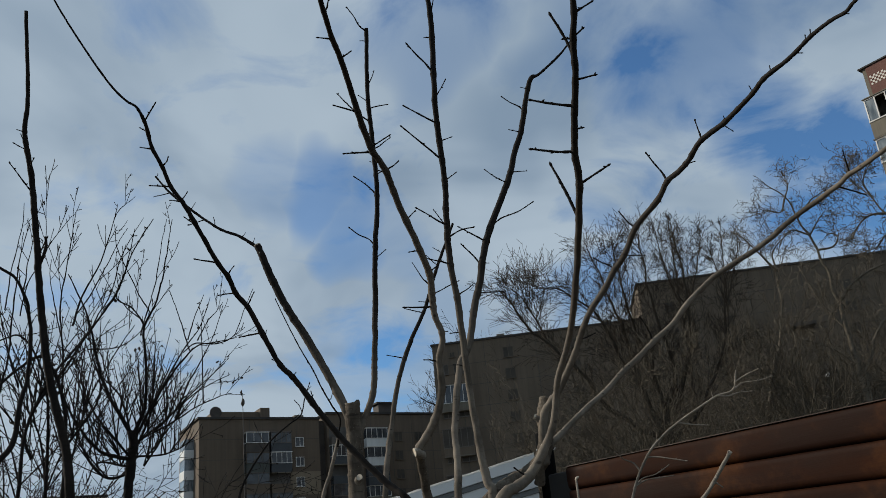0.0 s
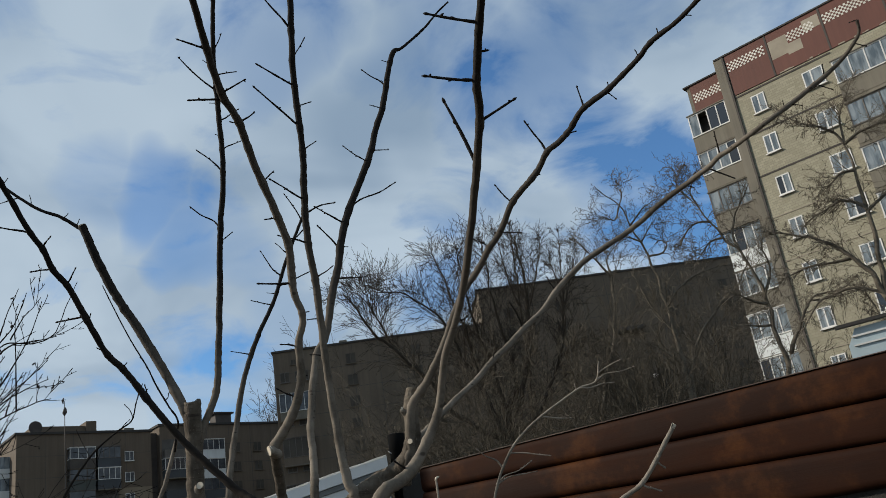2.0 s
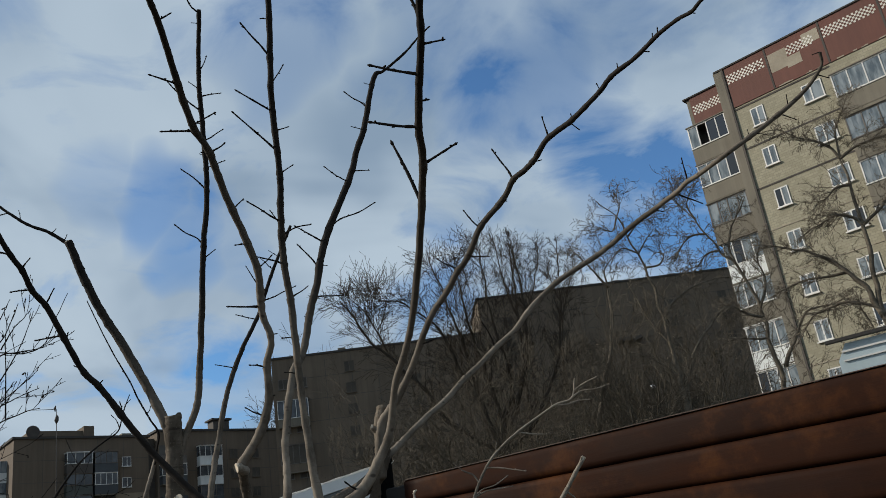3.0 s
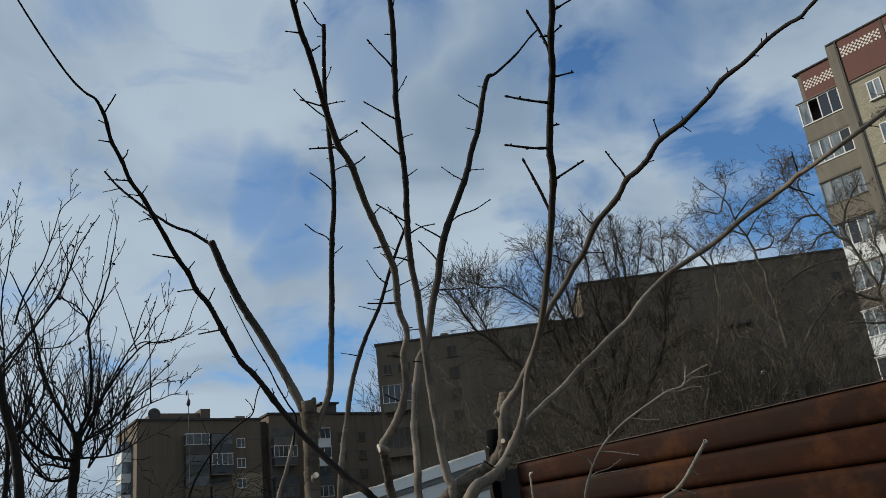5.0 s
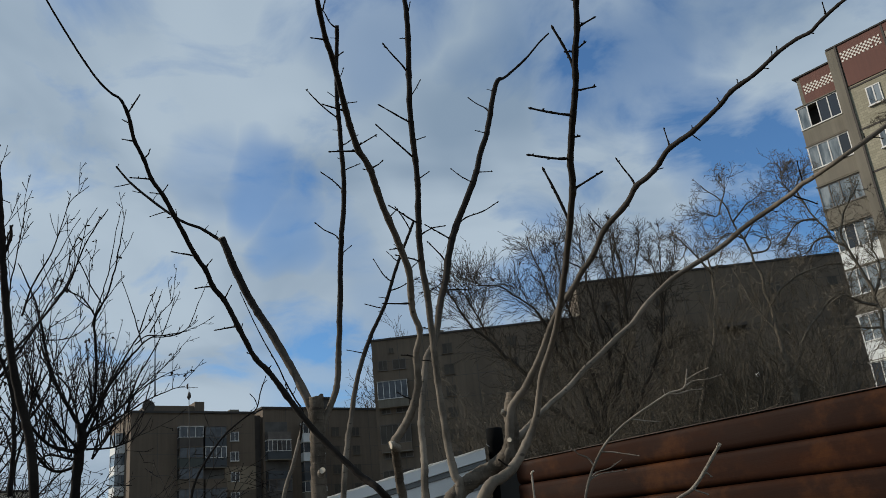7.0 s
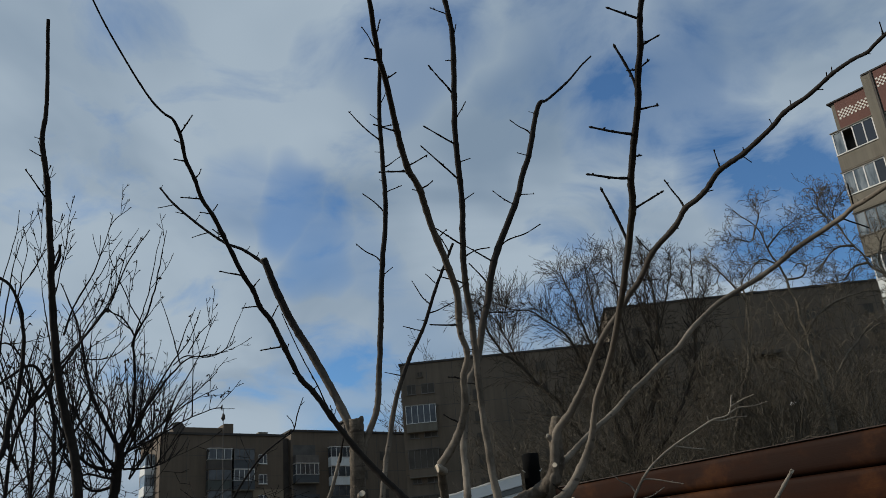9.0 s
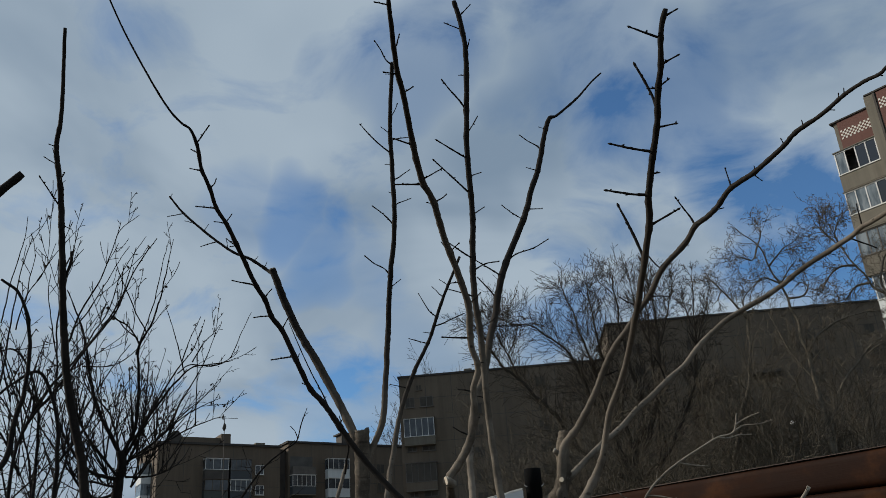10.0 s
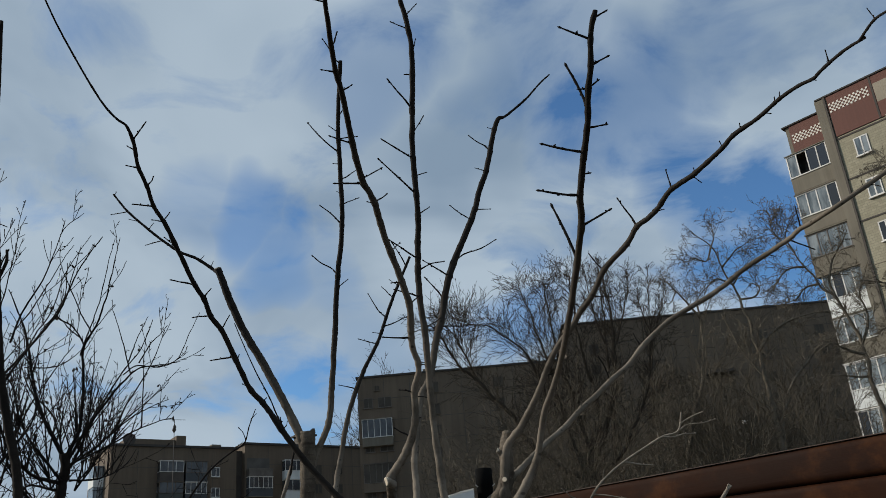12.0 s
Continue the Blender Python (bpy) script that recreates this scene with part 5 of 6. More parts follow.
RIGHT_LIMBS = [
    ([(-2.41, 7.06, 2.34), (-2.39, 7.04, 2.57), (-2.36, 7.01, 2.78), (-2.37, 6.99, 2.89)], 0.0520, 0.0360, 0),
    ([(-2.37, 7.00, 2.86), (-2.51, 6.82, 3.17), (-2.56, 6.66, 3.44), (-2.56, 6.54, 3.62), (-2.59, 6.39, 3.81), (-2.64, 6.24, 3.98)], 0.0240, 0.0050, 8),
    ([(-2.36, 7.00, 2.86), (-2.27, 6.97, 3.06), (-2.24, 6.88, 3.41), (-2.23, 6.79, 3.69), (-2.14, 6.75, 3.85), (-2.05, 6.67, 4.08), (-1.99, 6.59, 4.31), (-1.94, 6.51, 4.49)], 0.0220, 0.0035, 9),
    ([(-2.21, 6.74, 3.67), (-2.28, 6.62, 3.80), (-2.36, 6.51, 3.85), (-2.29, 6.42, 4.01), (-2.26, 6.30, 4.20)], 0.0090, 0.0035, 5),
    ([(-2.35, 7.01, 2.83), (-2.19, 6.92, 3.07), (-2.00, 6.84, 3.30), (-1.81, 6.76, 3.47), (-1.65, 6.72, 3.48), (-1.46, 6.67, 3.49)], 0.0190, 0.0035, 9),
    ([(-2.33, 7.02, 2.78), (-2.19, 7.09, 3.20), (-2.02, 7.15, 3.56), (-1.91, 7.23, 3.76), (-1.82, 7.27, 4.05)], 0.0150, 0.0035, 9),
    ([(-2.25, 7.13, 2.89), (-2.09, 7.25, 3.09), (-2.01, 7.32, 3.33), (-1.84, 7.38, 3.68), (-1.74, 7.41, 4.02)], 0.0120, 0.0035, 9),
    ([(-2.38, 7.02, 2.67), (-2.55, 6.82, 2.72), (-2.66, 6.61, 2.91), (-2.70, 6.41, 3.11), (-2.69, 6.24, 3.25)], 0.0220, 0.0060, 7),
    ([(-2.35, 7.01, 2.80), (-2.06, 6.98, 2.92), (-1.85, 6.91, 3.01), (-1.64, 6.84, 3.07), (-1.52, 6.77, 3.07)], 0.0120, 0.0035, 8),
    ([(-2.33, 7.02, 2.80), (-2.11, 7.15, 3.02), (-1.94, 7.26, 3.21), (-1.79, 7.38, 3.33), (-1.70, 7.49, 3.40)], 0.0120, 0.0035, 8),
    ([(-2.60, 6.60, 3.48), (-2.40, 6.65, 3.49), (-2.29, 6.66, 3.55), (-2.19, 6.65, 3.63)], 0.0080, 0.0035, 4),
    ([(-2.33, 7.04, 2.69), (-2.17, 7.22, 2.72), (-2.02, 7.39, 2.83), (-1.95, 7.52, 3.00)], 0.0120, 0.0035, 8),
    ([(-2.42, 7.02, 2.62), (-2.56, 6.80, 2.63), (-2.59, 6.66, 2.46)], 0.0140, 0.0060, 5),
    ([(-2.37, 6.97, 2.68), (-2.60, 6.73, 3.04), (-2.65, 6.55, 3.32), (-2.71, 6.39, 3.48)], 0.0160, 0.0040, 6),
    ([(-2.37, 7.00, 2.83), (-2.48, 7.00, 3.18), (-2.68, 6.97, 3.42), (-2.79, 6.96, 3.71)], 0.0130, 0.0040, 6),
    ([(-2.39, 7.04, 2.57), (-2.58, 7.08, 2.55), (-2.77, 7.08, 2.75), (-2.88, 7.07, 3.16), (-2.86, 7.11, 3.47)], 0.0160, 0.0040, 8),
    ([(-2.32, 7.16, 2.63), (-2.19, 7.25, 2.92), (-2.19, 7.28, 3.29), (-2.27, 7.29, 3.56)], 0.0120, 0.0035, 6),
    ([(-2.14, 6.65, 3.75), (-2.23, 6.59, 3.92), (-2.30, 6.52, 4.10), (-2.36, 6.45, 4.27), (-2.36, 6.38, 4.43)], 0.0075, 0.0030, 2),
    ([(-2.21, 6.63, 3.56), (-2.11, 6.53, 3.78), (-2.04, 6.45, 3.96), (-1.97, 6.34, 4.20), (-1.91, 6.26, 4.38)], 0.0075, 0.0030, 2),
    ([(-2.22, 6.68, 3.71), (-2.32, 6.65, 3.80), (-2.39, 6.62, 3.88), (-2.45, 6.61, 3.91)], 0.0075, 0.0030, 2),
    ([(-1.94, 6.87, 3.46), (-1.84, 6.84, 3.52), (-1.66, 6.83, 3.50), (-1.52, 6.80, 3.54), (-1.42, 6.73, 3.71), (-1.32, 6.65, 3.88)], 0.0075, 0.0030, 2),
    ([(-1.86, 6.76, 3.44), (-1.90, 6.68, 3.65), (-1.94, 6.62, 3.80), (-1.98, 6.57, 3.92)], 0.0075, 0.0030, 2),
    ([(-1.92, 6.93, 3.58), (-1.85, 6.86, 3.73), (-1.80, 6.82, 3.82), (-1.75, 6.78, 3.91)], 0.0075, 0.0030, 2),
    ([(-1.81, 6.83, 3.54), (-1.71, 6.76, 3.68), (-1.64, 6.73, 3.74), (-1.58, 6.70, 3.80)], 0.0075, 0.0030, 2),
    ([(-2.66, 6.48, 3.73), (-2.52, 6.41, 3.88), (-2.40, 6.34, 4.04), (-2.29, 6.26, 4.19), (-2.19, 6.21, 4.31)], 0.0075, 0.0030, 2),
    ([(-2.76, 6.46, 3.56), (-2.78, 6.36, 3.79), (-2.79, 6.27, 3.99), (-2.77, 6.22, 4.11)], 0.0075, 0.0030, 2),
    ([(-3.01, 6.30, 3.70), (-2.92, 6.20, 3.93), (-2.79, 6.13, 4.08), (-2.68, 6.03, 4.28)], 0.0075, 0.0030, 2),
    ([(-3.07, 6.19, 3.72), (-2.99, 6.07, 3.98), (-2.89, 5.96, 4.24), (-2.84, 5.87, 4.43)], 0.0075, 0.0030, 2),
    ([(-2.62, 6.64, 3.60), (-2.52, 6.57, 3.75), (-2.40, 6.50, 3.91), (-2.30, 6.39, 4.14), (-2.09, 6.26, 4.41)], 0.0075, 0.0030, 2),
]
LEFT_LIMBS = [
    ([(-2.88, 6.22, 2.32), (-2.81, 6.16, 2.89), (-2.59, 6.17, 3.23), (-2.41, 6.16, 3.51), (-2.24, 6.15, 3.75), (-2.11, 6.08, 4.03), (-1.94, 6.03, 4.29)], 0.0260, 0.0035, 12),
    ([(-2.81, 6.16, 2.89), (-2.72, 6.22, 3.16), (-2.59, 6.30, 3.40), (-2.43, 6.37, 3.66), (-2.29, 6.41, 3.96), (-2.19, 6.37, 4.37)], 0.0160, 0.0035, 9),
    ([(-2.60, 6.29, 3.58), (-2.54, 6.27, 3.79), (-2.40, 6.25, 4.06), (-2.29, 6.18, 4.38), (-2.26, 6.17, 4.50)], 0.0110, 0.0035, 7),
    ([(-2.30, 6.20, 4.39), (-2.24, 6.17, 4.46), (-2.12, 6.14, 4.54)], 0.0050, 0.0030, 3),
    ([(-2.81, 5.53, 3.80), (-2.70, 5.58, 3.71), (-2.64, 5.67, 3.45), (-2.65, 5.73, 3.09), (-2.69, 5.73, 2.87), (-2.71, 5.73, 2.65), (-2.78, 5.68, 2.51)], 0.0120, 0.0260, 7),
    ([(-2.97, 5.93, 3.04), (-2.83, 5.96, 3.20), (-2.68, 6.00, 3.28), (-2.58, 6.12, 3.02), (-2.56, 6.19, 2.70), (-2.58, 6.25, 2.29)], 0.0100, 0.0240, 8),
    ([(-3.06, 6.14, 2.95), (-2.98, 6.10, 3.25), (-2.93, 6.02, 3.58), (-2.84, 5.89, 4.04), (-2.77, 5.83, 4.25)], 0.0120, 0.0035, 8),
    ([(-2.73, 6.48, 3.12), (-2.71, 6.39, 3.48), (-2.71, 6.30, 3.74), (-2.65, 6.22, 4.03), (-2.59, 6.15, 4.25), (-2.55, 6.09, 4.42)], 0.0120, 0.0033, 10),
    ([(-3.14, 6.29, 3.52), (-3.02, 6.33, 3.56), (-2.94, 6.41, 3.46), (-2.87, 6.50, 3.21), (-2.86, 6.58, 2.88), (-2.88, 6.66, 2.35)], 0.0080, 0.0200, 7),
    ([(-2.96, 6.26, 3.14), (-3.00, 6.17, 3.36), (-3.05, 6.02, 3.76)], 0.0100, 0.0035, 6),
    ([(-2.93, 6.49, 2.65), (-3.00, 6.41, 2.86), (-3.14, 6.29, 3.08)], 0.0160, 0.0070, 7),
    ([(-2.76, 5.97, 3.95), (-2.63, 5.94, 4.16), (-2.50, 5.92, 4.32)], 0.0050, 0.0028, 3),
    ([(-2.66, 6.43, 2.31), (-2.60, 6.47, 2.75), (-2.52, 6.51, 3.11), (-2.36, 6.56, 3.44), (-2.25, 6.62, 3.65)], 0.0140, 0.0040, 6),
    ([(-2.60, 6.29, 2.68), (-2.41, 6.39, 3.08), (-2.49, 6.38, 3.41), (-2.54, 6.38, 3.70)], 0.0130, 0.0040, 6),
    ([(-2.91, 6.75, 2.36), (-2.95, 6.67, 2.81), (-3.08, 6.54, 3.15), (-3.21, 6.42, 3.34)], 0.0140, 0.0050, 6),
]


def garden_tree(foot, limbs, seed, label):
    """A garden tree whose main limbs are set one by one; shoots and twigs grow from them."""
    root = thing("bare_tree", Matrix.Translation(foot), label, "tree")
    rng = random.Random(seed)
    trunk, crown, leaves = Tubes(), Tubes(), Tubes()
    low = limbs[0][0][0]
    for index, (points, r0, r1, count) in enumerate(limbs):
        pts = [Vector(p) - foot for p in points]
        if index == 0:
            pts = [Vector((0, 0, -0.15)), Vector((0.02, 0.01, low[2] * 0.5)), *pts]
        line, way = curve_through(pts, 6)
        line = [p + Vector((noise.noise(p * 8), noise.noise(p * 8 + Vector((7, 0, 0))), 0)) * 0.007 + Vector((noise.noise(p * 27), 0, noise.noise(p * 25))) * 0.004 for p in line]
        radii = [(1.0 if index == 0 else 0.74) * (r0 + (r1 - r0) * w) * (1 + 0.16 * noise.noise(p * 23)) for p, w in zip(line, way)]
        (trunk if index == 0 else crown).tube(line, radii, 8, True)
        for k in range(int(count * 1.2)):
            f = rng.uniform(0.12, 1.0)
            i = min(int(f * (len(line) - 1)), len(line) - 2)
            ahead = (line[i + 1] - line[i]).normalized()
            if ahead.z < -0.2:
                ahead = -ahead
            side = ahead.orthogonal().normalized()
            side.rotate(Matrix.Rotation(rng.uniform(0, math.tau), 3, ahead))
            go = ahead * 0.6 + side * rng.uniform(0.5, 1.0) + Vector((0, 0, 0.35))
            size = rng.choice((0.04, 0.06, 0.12, 0.34, 0.55)) * rng.uniform(0.7, 1.2) * (1.2 - 0.75 * f)
            grow(trunk, crown, line[i], go, size, min(radii[i] * 0.6, 0.0028 + 0.006 * size), 2 if size > 0.2 else 4, rng, TWIG, leaves)
        # long straight shoots from the lower half, each with buds and a few side twigs
        for k in range(int(count * 1.7)):
            f = rng.uniform(0.05, 0.6)
            i = min(int(f * (len(line) - 1)), len(line) - 2)
            if line[i].z + foot.z > 3.1:
                continue
            go = Vector((rng.gauss(0, 0.42), rng.gauss(0, 0.35), 1)) + (line[i + 1] - line[i]).normalized() * 0.3
            size = rng.uniform(0.35, 1.25) * (1.0 if line[i].z < 2.7 else 0.6)
            grow(trunk, crown, line[i], go, size, rng.uniform(0.0038, 0.008), 2, rng, SHOOT, leaves)
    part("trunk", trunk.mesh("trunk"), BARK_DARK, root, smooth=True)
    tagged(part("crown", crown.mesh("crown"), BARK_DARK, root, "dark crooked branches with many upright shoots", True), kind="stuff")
    tagged(part("dry_leaves", leaves.mesh("dry_leaves"), LEAF_DEAD, root, "a few shrivelled brown leaves"), kind="stuff")


TWIG = dict(BUSH, depth=4, wander=0.09, lift=[0.05, 0.1, 0.09, 0.04], kids=[3, 3, 3, 1], ratio=[0.5, 0.4, 0.32, 0.3], thin=0.0026, leafy=0.08)
SHOOT = dict(TWIG, wander=0.045, lift=[0.02, 0.02, 0.02, 0.01], kids=[3, 3, 5, 1], ratio=[0.5, 0.4, 0.14, 0.3], spread=[0.7, 0.7, 0.7, 0.8], thin=0.0022)
SHOOT["from"] = [0.2, 0.2, 0.25, 0.2]
garden_tree(flat_at(-18.9, 7.45), RIGHT_LIMBS, 11, "dark bare garden tree with upright shoots and few dry leaves")
garden_tree(flat_at(-24.8, 6.85), LEFT_LIMBS, 23, "dark bare garden tree with long crooked branches")
LOW = dict(BUSH, thin=0.0028, wander=0.11, lift=[0.03, -0.01, 0.03, 0.03], kids=[6, 5, 4, 2], ratio=[0.75, 0.6, 0.5, 0.42], spread=[1.0, 0.8, 0.85, 0.9], leafy=0.05)
LOW["from"] = [0.3, 0.15, 0.15, 0.2]
wild_tree("bare_tree", flat_at(-21.8, 9.5), [((0.0, 0, 1), 2.5, 0.05), ((0.3, 0.2, 1), 2.2, 0.04), ((-0.3, 0, 1), 2.3, 0.04)], LOW, 37, "dark bare garden tree with tangled branches", BARK_DARK)
wild_tree("bare_tree", flat_at(-26.0, 8.6), [((0.1, 0, 1), 2.4, 0.05), ((-0.3, 0.0, 1), 2.2, 0.04)], LOW, 41, "dark bare garden tree with tangled branches", BARK_DARK)

wild_tree("bare_tree", flat_at(-18.2, 8.3), [((0.05, 0, 1), 2.1, 0.04), ((0.3, 0.1, 1), 2.0, 0.035), ((-0.4, 0, 1), 2.1, 0.035)], LOW, 43, "low dark garden tree with dense tangled branches", BARK_DARK)
wild_tree("bare_tree", flat_at(-22.6, 7.9), [((0.1, 0, 1), 2.1, 0.04), ((-0.4, 0.1, 1), 2.1, 0.035), ((0.4, 0.1, 1), 2.0, 0.035)], LOW, 44, "low dark garden tree with dense tangled branches", BARK_DARK)

FAR = dict(depth=5, wander=0.16, lift=[0.03, 0.05, 0.06, 0.03, 0.0], kids=[8, 6, 5, 4, 2], ratio=[0.66, 0.58, 0.5, 0.48, 0.5], spread=[0.65, 0.6, 0.6, 0.7, 0.8], thin=0.0085, thinner=0.6)
FAR["from"] = [0.42, 0.3, 0.25, 0.2, 0.2]
# limbs of the trees behind the fence: (bearing, height) of each bend, the two radii, side branches, and how far it leans away
BROAD_LIMBS = [
    ([(15.09, 5.00), (15.24, 5.83), (15.36, 6.68), (16.01, 7.73)], 0.2, 0.13, 4, 0),
    ([(15.19, 5.62), (13.74, 6.13), (12.09, 6.92), (11.26, 7.36), (10.61, 8.30), (9.90, 8.87), (8.58, 9.82), (7.63, 10.42), (6.89, 10.99), (6.33, 11.74), (5.59, 12.39)], 0.13, 0.03, 20, -1.5),
    ([(8.58, 9.82), (8.05, 10.67), (7.54, 11.42), (7.06, 11.98), (6.44, 12.45)], 0.05, 0.015, 10, -1.8),
    ([(15.19, 5.62), (14.48, 6.43), (13.95, 7.69), (13.11, 8.88), (12.45, 10.09), (11.52, 11.11), (10.49, 11.72), (9.23, 12.20), (8.09, 12.34)], 0.12, 0.02, 22, -1),
    ([(14.83, 6.08), (14.08, 7.45), (13.72, 9.06), (13.31, 10.48), (12.82, 11.72), (12.32, 12.98), (11.93, 13.88)], 0.11, 0.02, 22, 1),
    ([(15.25, 6.26), (14.99, 7.82), (14.52, 9.22), (13.93, 11.14), (13.81, 12.60), (13.71, 13.85)], 0.1, 0.02, 20, -0.5),
    ([(15.30, 6.04), (16.26, 7.93), (15.89, 9.78), (15.56, 11.47), (15.50, 13.06), (15.47, 14.06)], 0.1, 0.02, 18, 1.5),
    ([(15.43, 6.24), (16.80, 7.88), (17.67, 9.61), (17.94, 11.23), (17.88, 12.69), (17.73, 13.70)], 0.12, 0.025, 16, 0.5),
    ([(15.19, 5.62), (16.92, 6.33), (18.37, 7.51), (19.49, 8.74), (20.08, 10.06), (20.13, 11.47)], 0.1, 0.02, 14, 1),
]
TALL_LIMBS = [
    ([(16.75, 6.66), (17.17, 9.42), (17.36, 12.34), (17.50, 14.79), (17.59, 16.68), (17.73, 18.29)], 0.16, 0.02, 30, 0),
    ([(17.36, 12.34), (18.38, 14.04), (19.17, 15.82), (19.63, 17.36)], 0.07, 0.015, 16, 1),
    ([(17.39, 13.56), (16.88, 15.18), (16.74, 16.79), (16.73, 17.94)], 0.06, 0.015, 14, -1),
]
SLIM_LIMBS = [
    ([(19.06, 6.61), (19.67, 10.06), (20.31, 13.70), (20.65, 16.24), (20.94, 18.21)], 0.13, 0.015, 20, 0),
    ([(20.31, 13.70), (20.96, 14.88), (21.56, 16.10), (21.85, 17.05)], 0.05, 0.012, 10, 0.6),
    ([(20.45, 14.32), (20.06, 15.68), (19.97, 17.02)], 0.05, 0.012, 10, -0.6),
]
HOOKED_LIMBS = [
    ([(20.62, 4.69), (21.44, 6.62), (22.14, 7.93), (22.75, 8.81), (23.53, 10.65), (23.68, 11.83)], 0.15, 0.07, 3, 0),
    ([(23.68, 11.83), (23.03, 12.67), (22.44, 13.27), (22.10, 13.67), (21.48, 13.96)], 0.06, 0.012, 16, -0.6),
    ([(23.68, 11.83), (23.71, 12.64), (24.53, 13.17), (25.16, 13.34)], 0.05, 0.012, 12, 0.5),
    ([(22.42, 13.19), (21.90, 12.74), (21.39, 12.99)], 0.03, 0.01, 6, -0.8),
]
PALE_LIMBS = [
    ([(27.00, 4.43), (26.88, 5.86), (26.85, 7.11), (26.82, 8.40), (26.70, 9.51), (26.58, 10.65), (26.33, 11.49), (26.11, 12.10), (25.70, 12.87), (25.25, 13.77), (24.63, 14.23), (24.07, 14.67)], 0.19, 0.014, 14, 0),
    ([(26.33, 11.49), (27.32, 11.52), (27.64, 11.78), (27.28, 12.01), (26.86, 11.88)], 0.05, 0.014, 6, 0.3),
    ([(26.18, 12.09), (25.17, 12.46), (24.50, 12.19), (24.04, 11.66)], 0.04, 0.012, 10, -0.5),
    ([(25.70, 12.87), (26.68, 13.45), (27.54, 13.69), (28.03, 13.98)], 0.04, 0.01, 14, 0.5),
    ([(25.25, 13.77), (24.68, 13.24), (23.97, 13.46), (23.33, 13.30)], 0.04, 0.01, 12, -0.5),
    ([(26.11, 12.10), (26.97, 12.69), (27.46, 12.98)], 0.035, 0.01, 9, 0.2),
    ([(25.25, 13.77), (25.60, 14.21), (25.35, 14.62)], 0.03, 0.009, 7, 0.1),
    ([(26.73, 9.40), (27.60, 9.96), (28.51, 10.22), (30.07, 10.48), (31.42, 10.45)], 0.06, 0.015, 10, 0.6),
    ([(27.00, 5.54), (27.28, 6.85), (28.78, 8.38), (30.13, 9.08), (31.49, 9.77), (32.44, 10.52)], 0.09, 0.02, 14, 0.8),
    ([(26.85, 7.11), (25.71, 7.88), (24.43, 8.34), (23.52, 8.38)], 0.05, 0.015, 9, -0.6),
    ([(26.82, 8.40), (25.92, 9.38), (25.45, 10.11), (25.05, 11.07)], 0.05, 0.014, 10, -0.7),
]
CROOKED_LIMBS = [
    ([(32.29, 4.21), (32.83, 5.33), (32.79, 6.20), (32.73, 6.91), (32.70, 7.63), (32.64, 8.19), (32.32, 8.79), (31.86, 9.41), (31.27, 10.02), (30.65, 10.63), (30.18, 11.19), (29.50, 11.72), (29.11, 12.10)], 0.15, 0.012, 22, 0),
    ([(30.18, 11.19), (29.88, 11.73), (30.35, 12.18), (30.99, 12.50)], 0.035, 0.01, 12, 0.3),
    ([(29.50, 11.72), (29.17, 12.24), (29.71, 12.58)], 0.03, 0.009, 10, -0.3),
    ([(30.65, 10.63), (29.63, 10.66), (28.86, 10.36), (28.34, 10.03)], 0.04, 0.01, 12, -0.4),
    ([(31.27, 10.02), (30.34, 9.98), (29.65, 9.68), (29.06, 9.60)], 0.04, 0.01, 10, -0.3),
    ([(31.86, 9.41), (31.88, 10.18), (32.59, 10.87), (33.64, 11.51)], 0.05, 0.01, 12, 0.5),
    ([(32.70, 7.63), (31.76, 7.83), (31.02, 8.10), (30.01, 7.84)], 0.05, 0.012, 10, -0.5),
    ([(33.12, 5.99), (34.34, 6.91), (35.31, 7.47), (36.15, 7.49), (36.97, 7.48), (37.71, 7.65)], 0.07, 0.014, 12, 0.5),
    ([(32.67, 7.91), (33.40, 8.65), (33.28, 9.42), (33.98, 10.09)], 0.05, 0.012, 12, 0.4),
    ([(32.73, 6.91), (31.86, 7.01), (31.06, 7.13), (30.01, 7.11)], 0.04, 0.012, 8, -0.4),
]
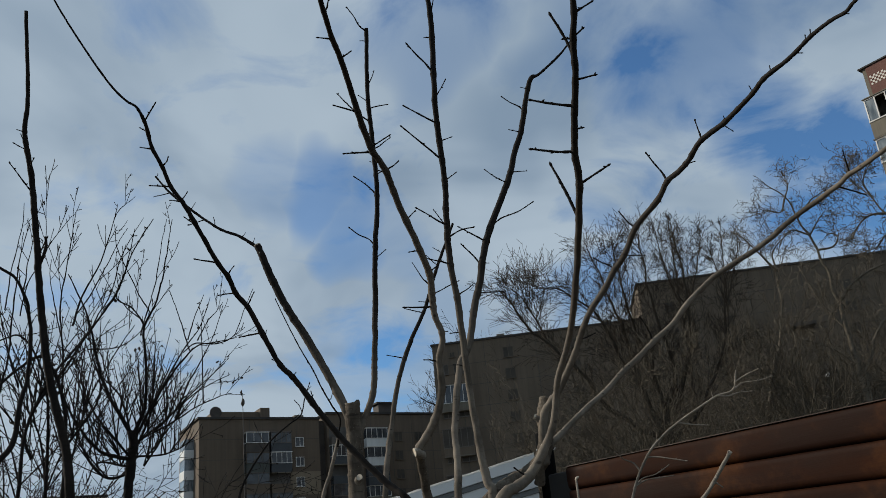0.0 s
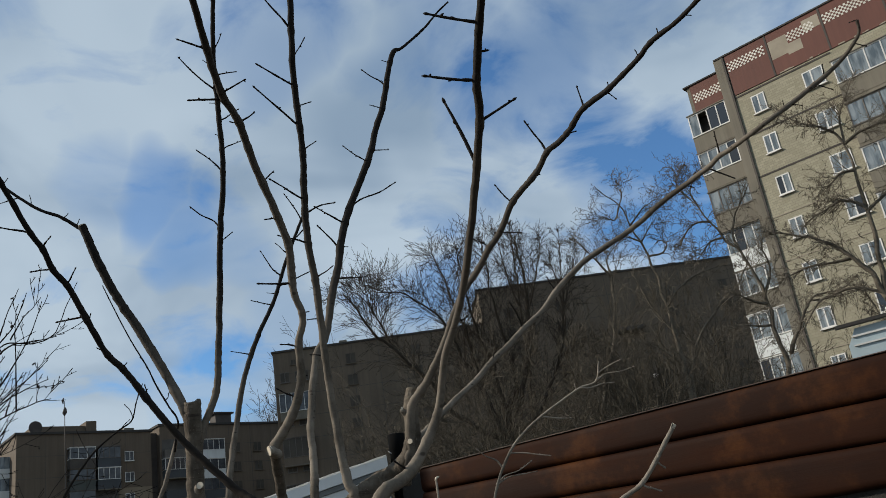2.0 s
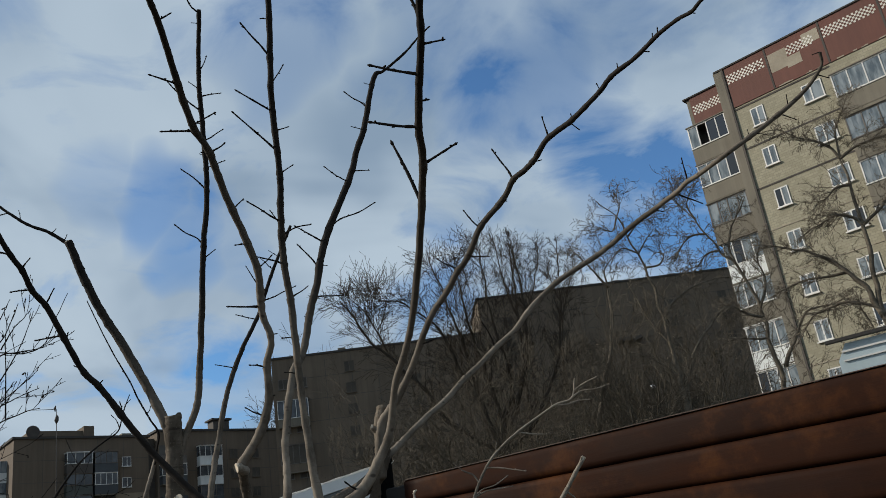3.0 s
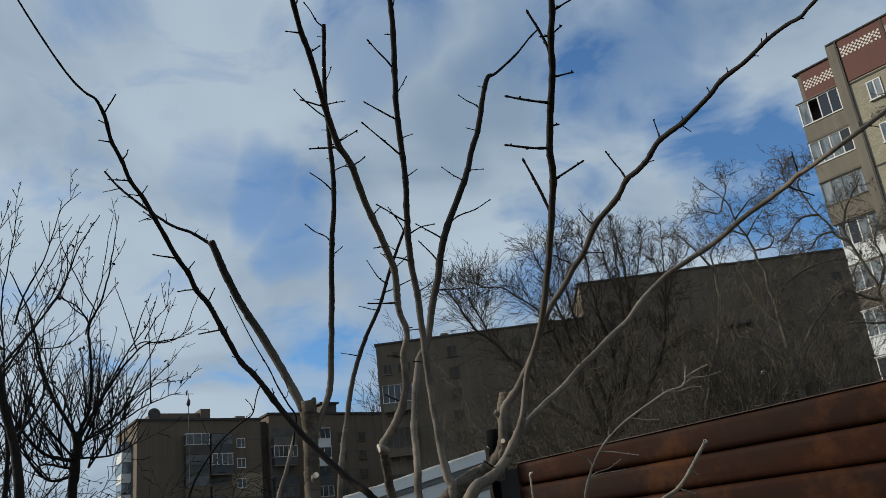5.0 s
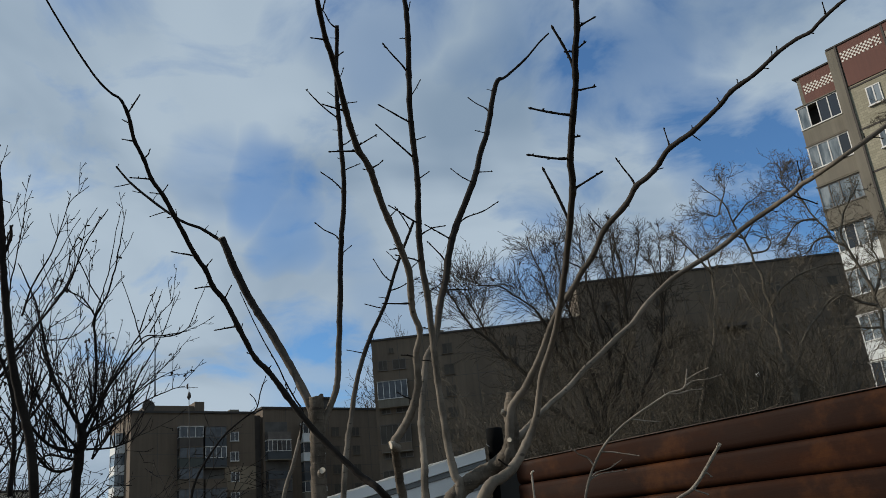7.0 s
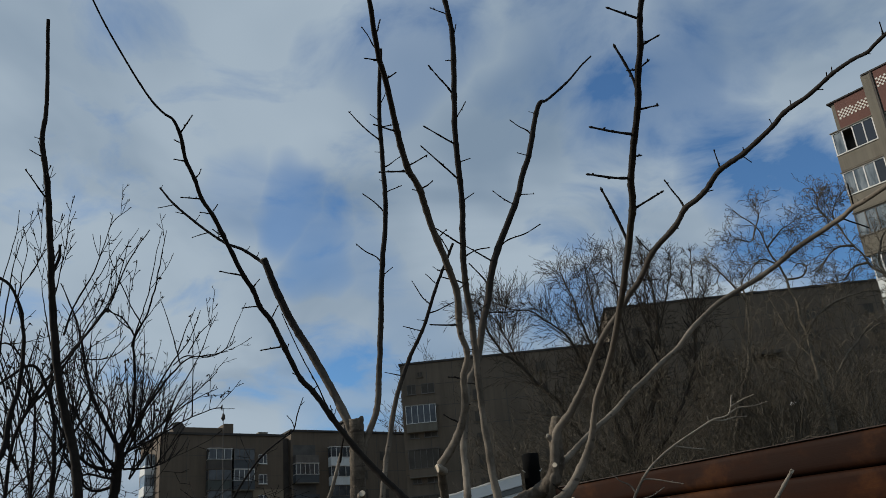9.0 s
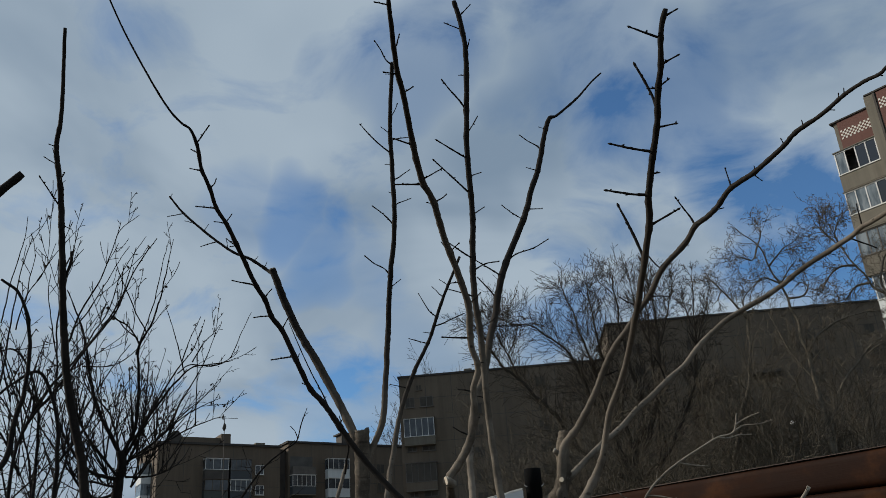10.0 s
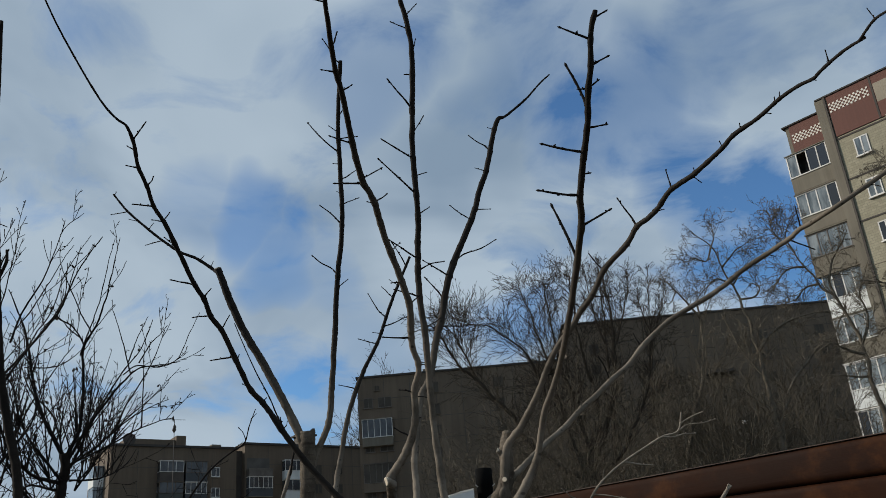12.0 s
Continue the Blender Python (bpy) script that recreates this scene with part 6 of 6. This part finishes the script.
BRICKSIDE_LIMBS = [
    ([(38.75, 2.88), (39.24, 4.30), (39.41, 5.50), (39.34, 6.44), (39.53, 7.88), (39.77, 9.03), (39.72, 10.26), (39.76, 11.15)], 0.17, 0.03, 10, 0),
    ([(39.34, 6.44), (38.91, 7.14), (38.10, 7.90), (37.36, 8.30), (36.54, 8.61), (35.37, 8.94), (34.44, 9.13), (33.16, 9.22)], 0.09, 0.012, 20, -0.5),
    ([(39.76, 11.15), (39.33, 11.55), (38.49, 11.88), (37.60, 12.16), (36.82, 12.54), (35.73, 12.66)], 0.05, 0.01, 16, -0.4),
    ([(39.76, 11.15), (40.71, 11.32), (41.58, 11.39), (42.51, 11.40), (43.75, 11.21)], 0.05, 0.012, 14, 0.4),
    ([(39.72, 10.26), (38.90, 10.30), (38.08, 10.06), (37.09, 10.12)], 0.04, 0.01, 12, -0.4),
    ([(38.08, 7.87), (36.76, 7.87), (35.44, 7.90), (34.44, 7.81), (33.25, 7.64)], 0.05, 0.012, 14, -0.2),
    ([(39.69, 6.40), (38.72, 6.84), (37.58, 7.06), (36.57, 7.01), (35.47, 6.81), (34.51, 6.42), (33.72, 6.09)], 0.06, 0.012, 14, -0.3),
    ([(39.77, 9.03), (39.32, 9.36), (38.41, 9.49), (37.33, 9.38), (35.99, 9.12)], 0.05, 0.01, 16, -0.4),
    ([(39.77, 9.03), (40.96, 9.37), (41.94, 9.91), (42.82, 10.28)], 0.06, 0.012, 12, 0.4),
    ([(39.41, 5.50), (38.74, 5.88), (38.23, 6.57), (38.17, 7.23)], 0.05, 0.012, 10, 0.2),
    ([(39.76, 11.15), (39.86, 11.87), (40.59, 12.49), (41.21, 12.94)], 0.04, 0.01, 12, 0.1),
]


def limb_tree(far, limbs, spec, seed, label, bark, size=1.0):
    """A bare tree whose main limbs are set one by one; finer branches grow from them."""
    low = limbs[0][0][0]
    foot = flat_at(low[0], far)
    root = thing("bare_tree", Matrix.Translation(foot), label, "tree")
    rng = random.Random(seed)
    trunk, crown = Tubes(), Tubes()
    for index, (bends, r0, r1, count, lean) in enumerate(limbs):
        pts = []
        for k, (az, high) in enumerate(bends):
            off = far + lean * k / (len(bends) - 1)
            pts.append(flat_at(az, off) + Vector((0, 0, 1.55 + (high - 1.55) * off / far)) - foot)
        if index == 0:
            pts = [Vector((pts[0].x * 0.5, 0, -0.2)), *pts]
        line, way = curve_through(pts, 5)
        line = [p + Vector((noise.noise(p * 1.7), noise.noise(p * 1.7 + Vector((7, 0, 0))), noise.noise(p * 1.9))) * min(0.10, 1.2 * r0) for p in line]
        radii = [(r0 + (r1 - r0) * w ** 0.8) * (1 + 0.15 * noise.noise(p * 3)) for p, w in zip(line, way)]
        stem = trunk if index == 0 else Tubes()
        stem.tube(line, radii, 8 if r0 > 0.08 else 6, True)
        if index:
            part("bough", stem.mesh("bough"), bark, root, smooth=True)
        for k in range(int(count * spec.get("crowd", 1.0))):
            f = (k + rng.uniform(0.2, 0.9)) / (count * spec.get("crowd", 1.0))
            f = 0.15 + 0.85 * f
            i = min(int(f * (len(line) - 1)), len(line) - 2)
            ahead = (line[i + 1] - line[i]).normalized()
            side = ahead.orthogonal().normalized()
            side.rotate(Matrix.Rotation(rng.uniform(0, math.tau), 3, ahead))
            go = ahead * 0.8 + side * rng.uniform(0.5, 1.0) + Vector((0, 0, spec["rise"]))
            long = size * rng.uniform(0.6, 1.5) * (1.25 - 0.6 * f)
            grow(trunk, crown, line[i], go, long, max(min(radii[i] * 0.55, 0.008 + 0.005 * long), spec["thin"]), 2, rng, spec)
    part("trunk", trunk.mesh("trunk"), bark, root, smooth=True)
    tagged(part("crown", crown.mesh("crown"), bark, root, "mesh of fine bare twigs"), kind="stuff")


FAN = dict(FAR, depth=4, wander=0.07, lift=[0, 0, 0.03, 0.03, 0.03], kids=[0, 0, 5, 3, 1], ratio=[0.6, 0.6, 0.72, 0.62, 0.5], spread=[0.6, 0.6, 0.8, 0.65, 0.6], thin=0.0076, rise=0.3, crowd=2.3)
FAN["from"] = [0.2, 0.2, 0.12, 0.15, 0.2]
CURL = dict(FAN, wander=0.24, lift=[0, 0, 0.0, -0.03, -0.06], kids=[0, 0, 6, 4, 2], ratio=[0.6, 0.6, 0.5, 0.5, 0.5], spread=[0.6, 0.6, 0.9, 0.9, 0.9], thin=0.0058, rise=0.1, crowd=1.0)
limb_tree(34, BROAD_LIMBS, FAN, 5, "bare dark tree with arching limbs and a broad twiggy crown", BARK_FAR, 1.3)
limb_tree(44, TALL_LIMBS, dict(FAN, thin=0.0085, rise=0.6, crowd=1.7), 6, "tall bare tree with a fine upright crown", BARK_FAR, 0.85)
limb_tree(46, SLIM_LIMBS, dict(FAN, thin=0.0085, rise=0.6, crowd=1.7), 7, "slim bare tree with fine twigs", BARK_FAR, 0.75)
limb_tree(36, HOOKED_LIMBS, CURL, 8, "thin pale-stemmed bare tree with a hooked crown", BARK_PALE, 0.8)
limb_tree(33, PALE_LIMBS, CURL, 9, "pale-barked bare tree with crooked drooping twigs", BARK_PALE, 0.85)
limb_tree(28, CROOKED_LIMBS, dict(CURL, crowd=1.6, thin=0.005), 10, "crooked bare tree in front of the brick block", BARK_PALE, 0.68)
limb_tree(26, BRICKSIDE_LIMBS, dict(CURL, crowd=1.6, thin=0.005), 12, "large crooked bare tree beside the blue garage", BARK_PALE, 0.62)
UNDER = dict(FAR, depth=4, thin=0.0068, kids=[8, 5, 4, 3], wander=0.12, spread=[0.5, 0.55, 0.6, 0.7], ratio=[0.55, 0.55, 0.5, 0.5])
UNDER["from"] = [0.12, 0.2, 0.2, 0.2]
thicket = random.Random(77)
for k in range(26):
    az, far = 7.0 + 25.0 * k / 25 + thicket.uniform(-0.5, 0.5), thicket.uniform(27, 44)
    high = far * thicket.uniform(0.13, 0.27)
    stems = [((thicket.gauss(0, 0.25), thicket.gauss(0, 0.2), 1), high * thicket.uniform(0.75, 1.0), 0.05) for _ in range(3)]
    wild_tree("bare_shrub", flat_at(az, far), stems, UNDER, 60 + k, "tall tangled bare shrub in the thicket behind the fence", BARK_THICKET, "shrub", "thicket behind the fence")
wild_tree("bare_tree", flat_at(2.6, 150), [((0, 0, 1), 24.0, 0.3)], dict(FAR, depth=4, thin=0.03, wander=0.09, spread=[0.4, 0.4, 0.5, 0.6]), 15, "distant slender bare tree", BARK_FAR)
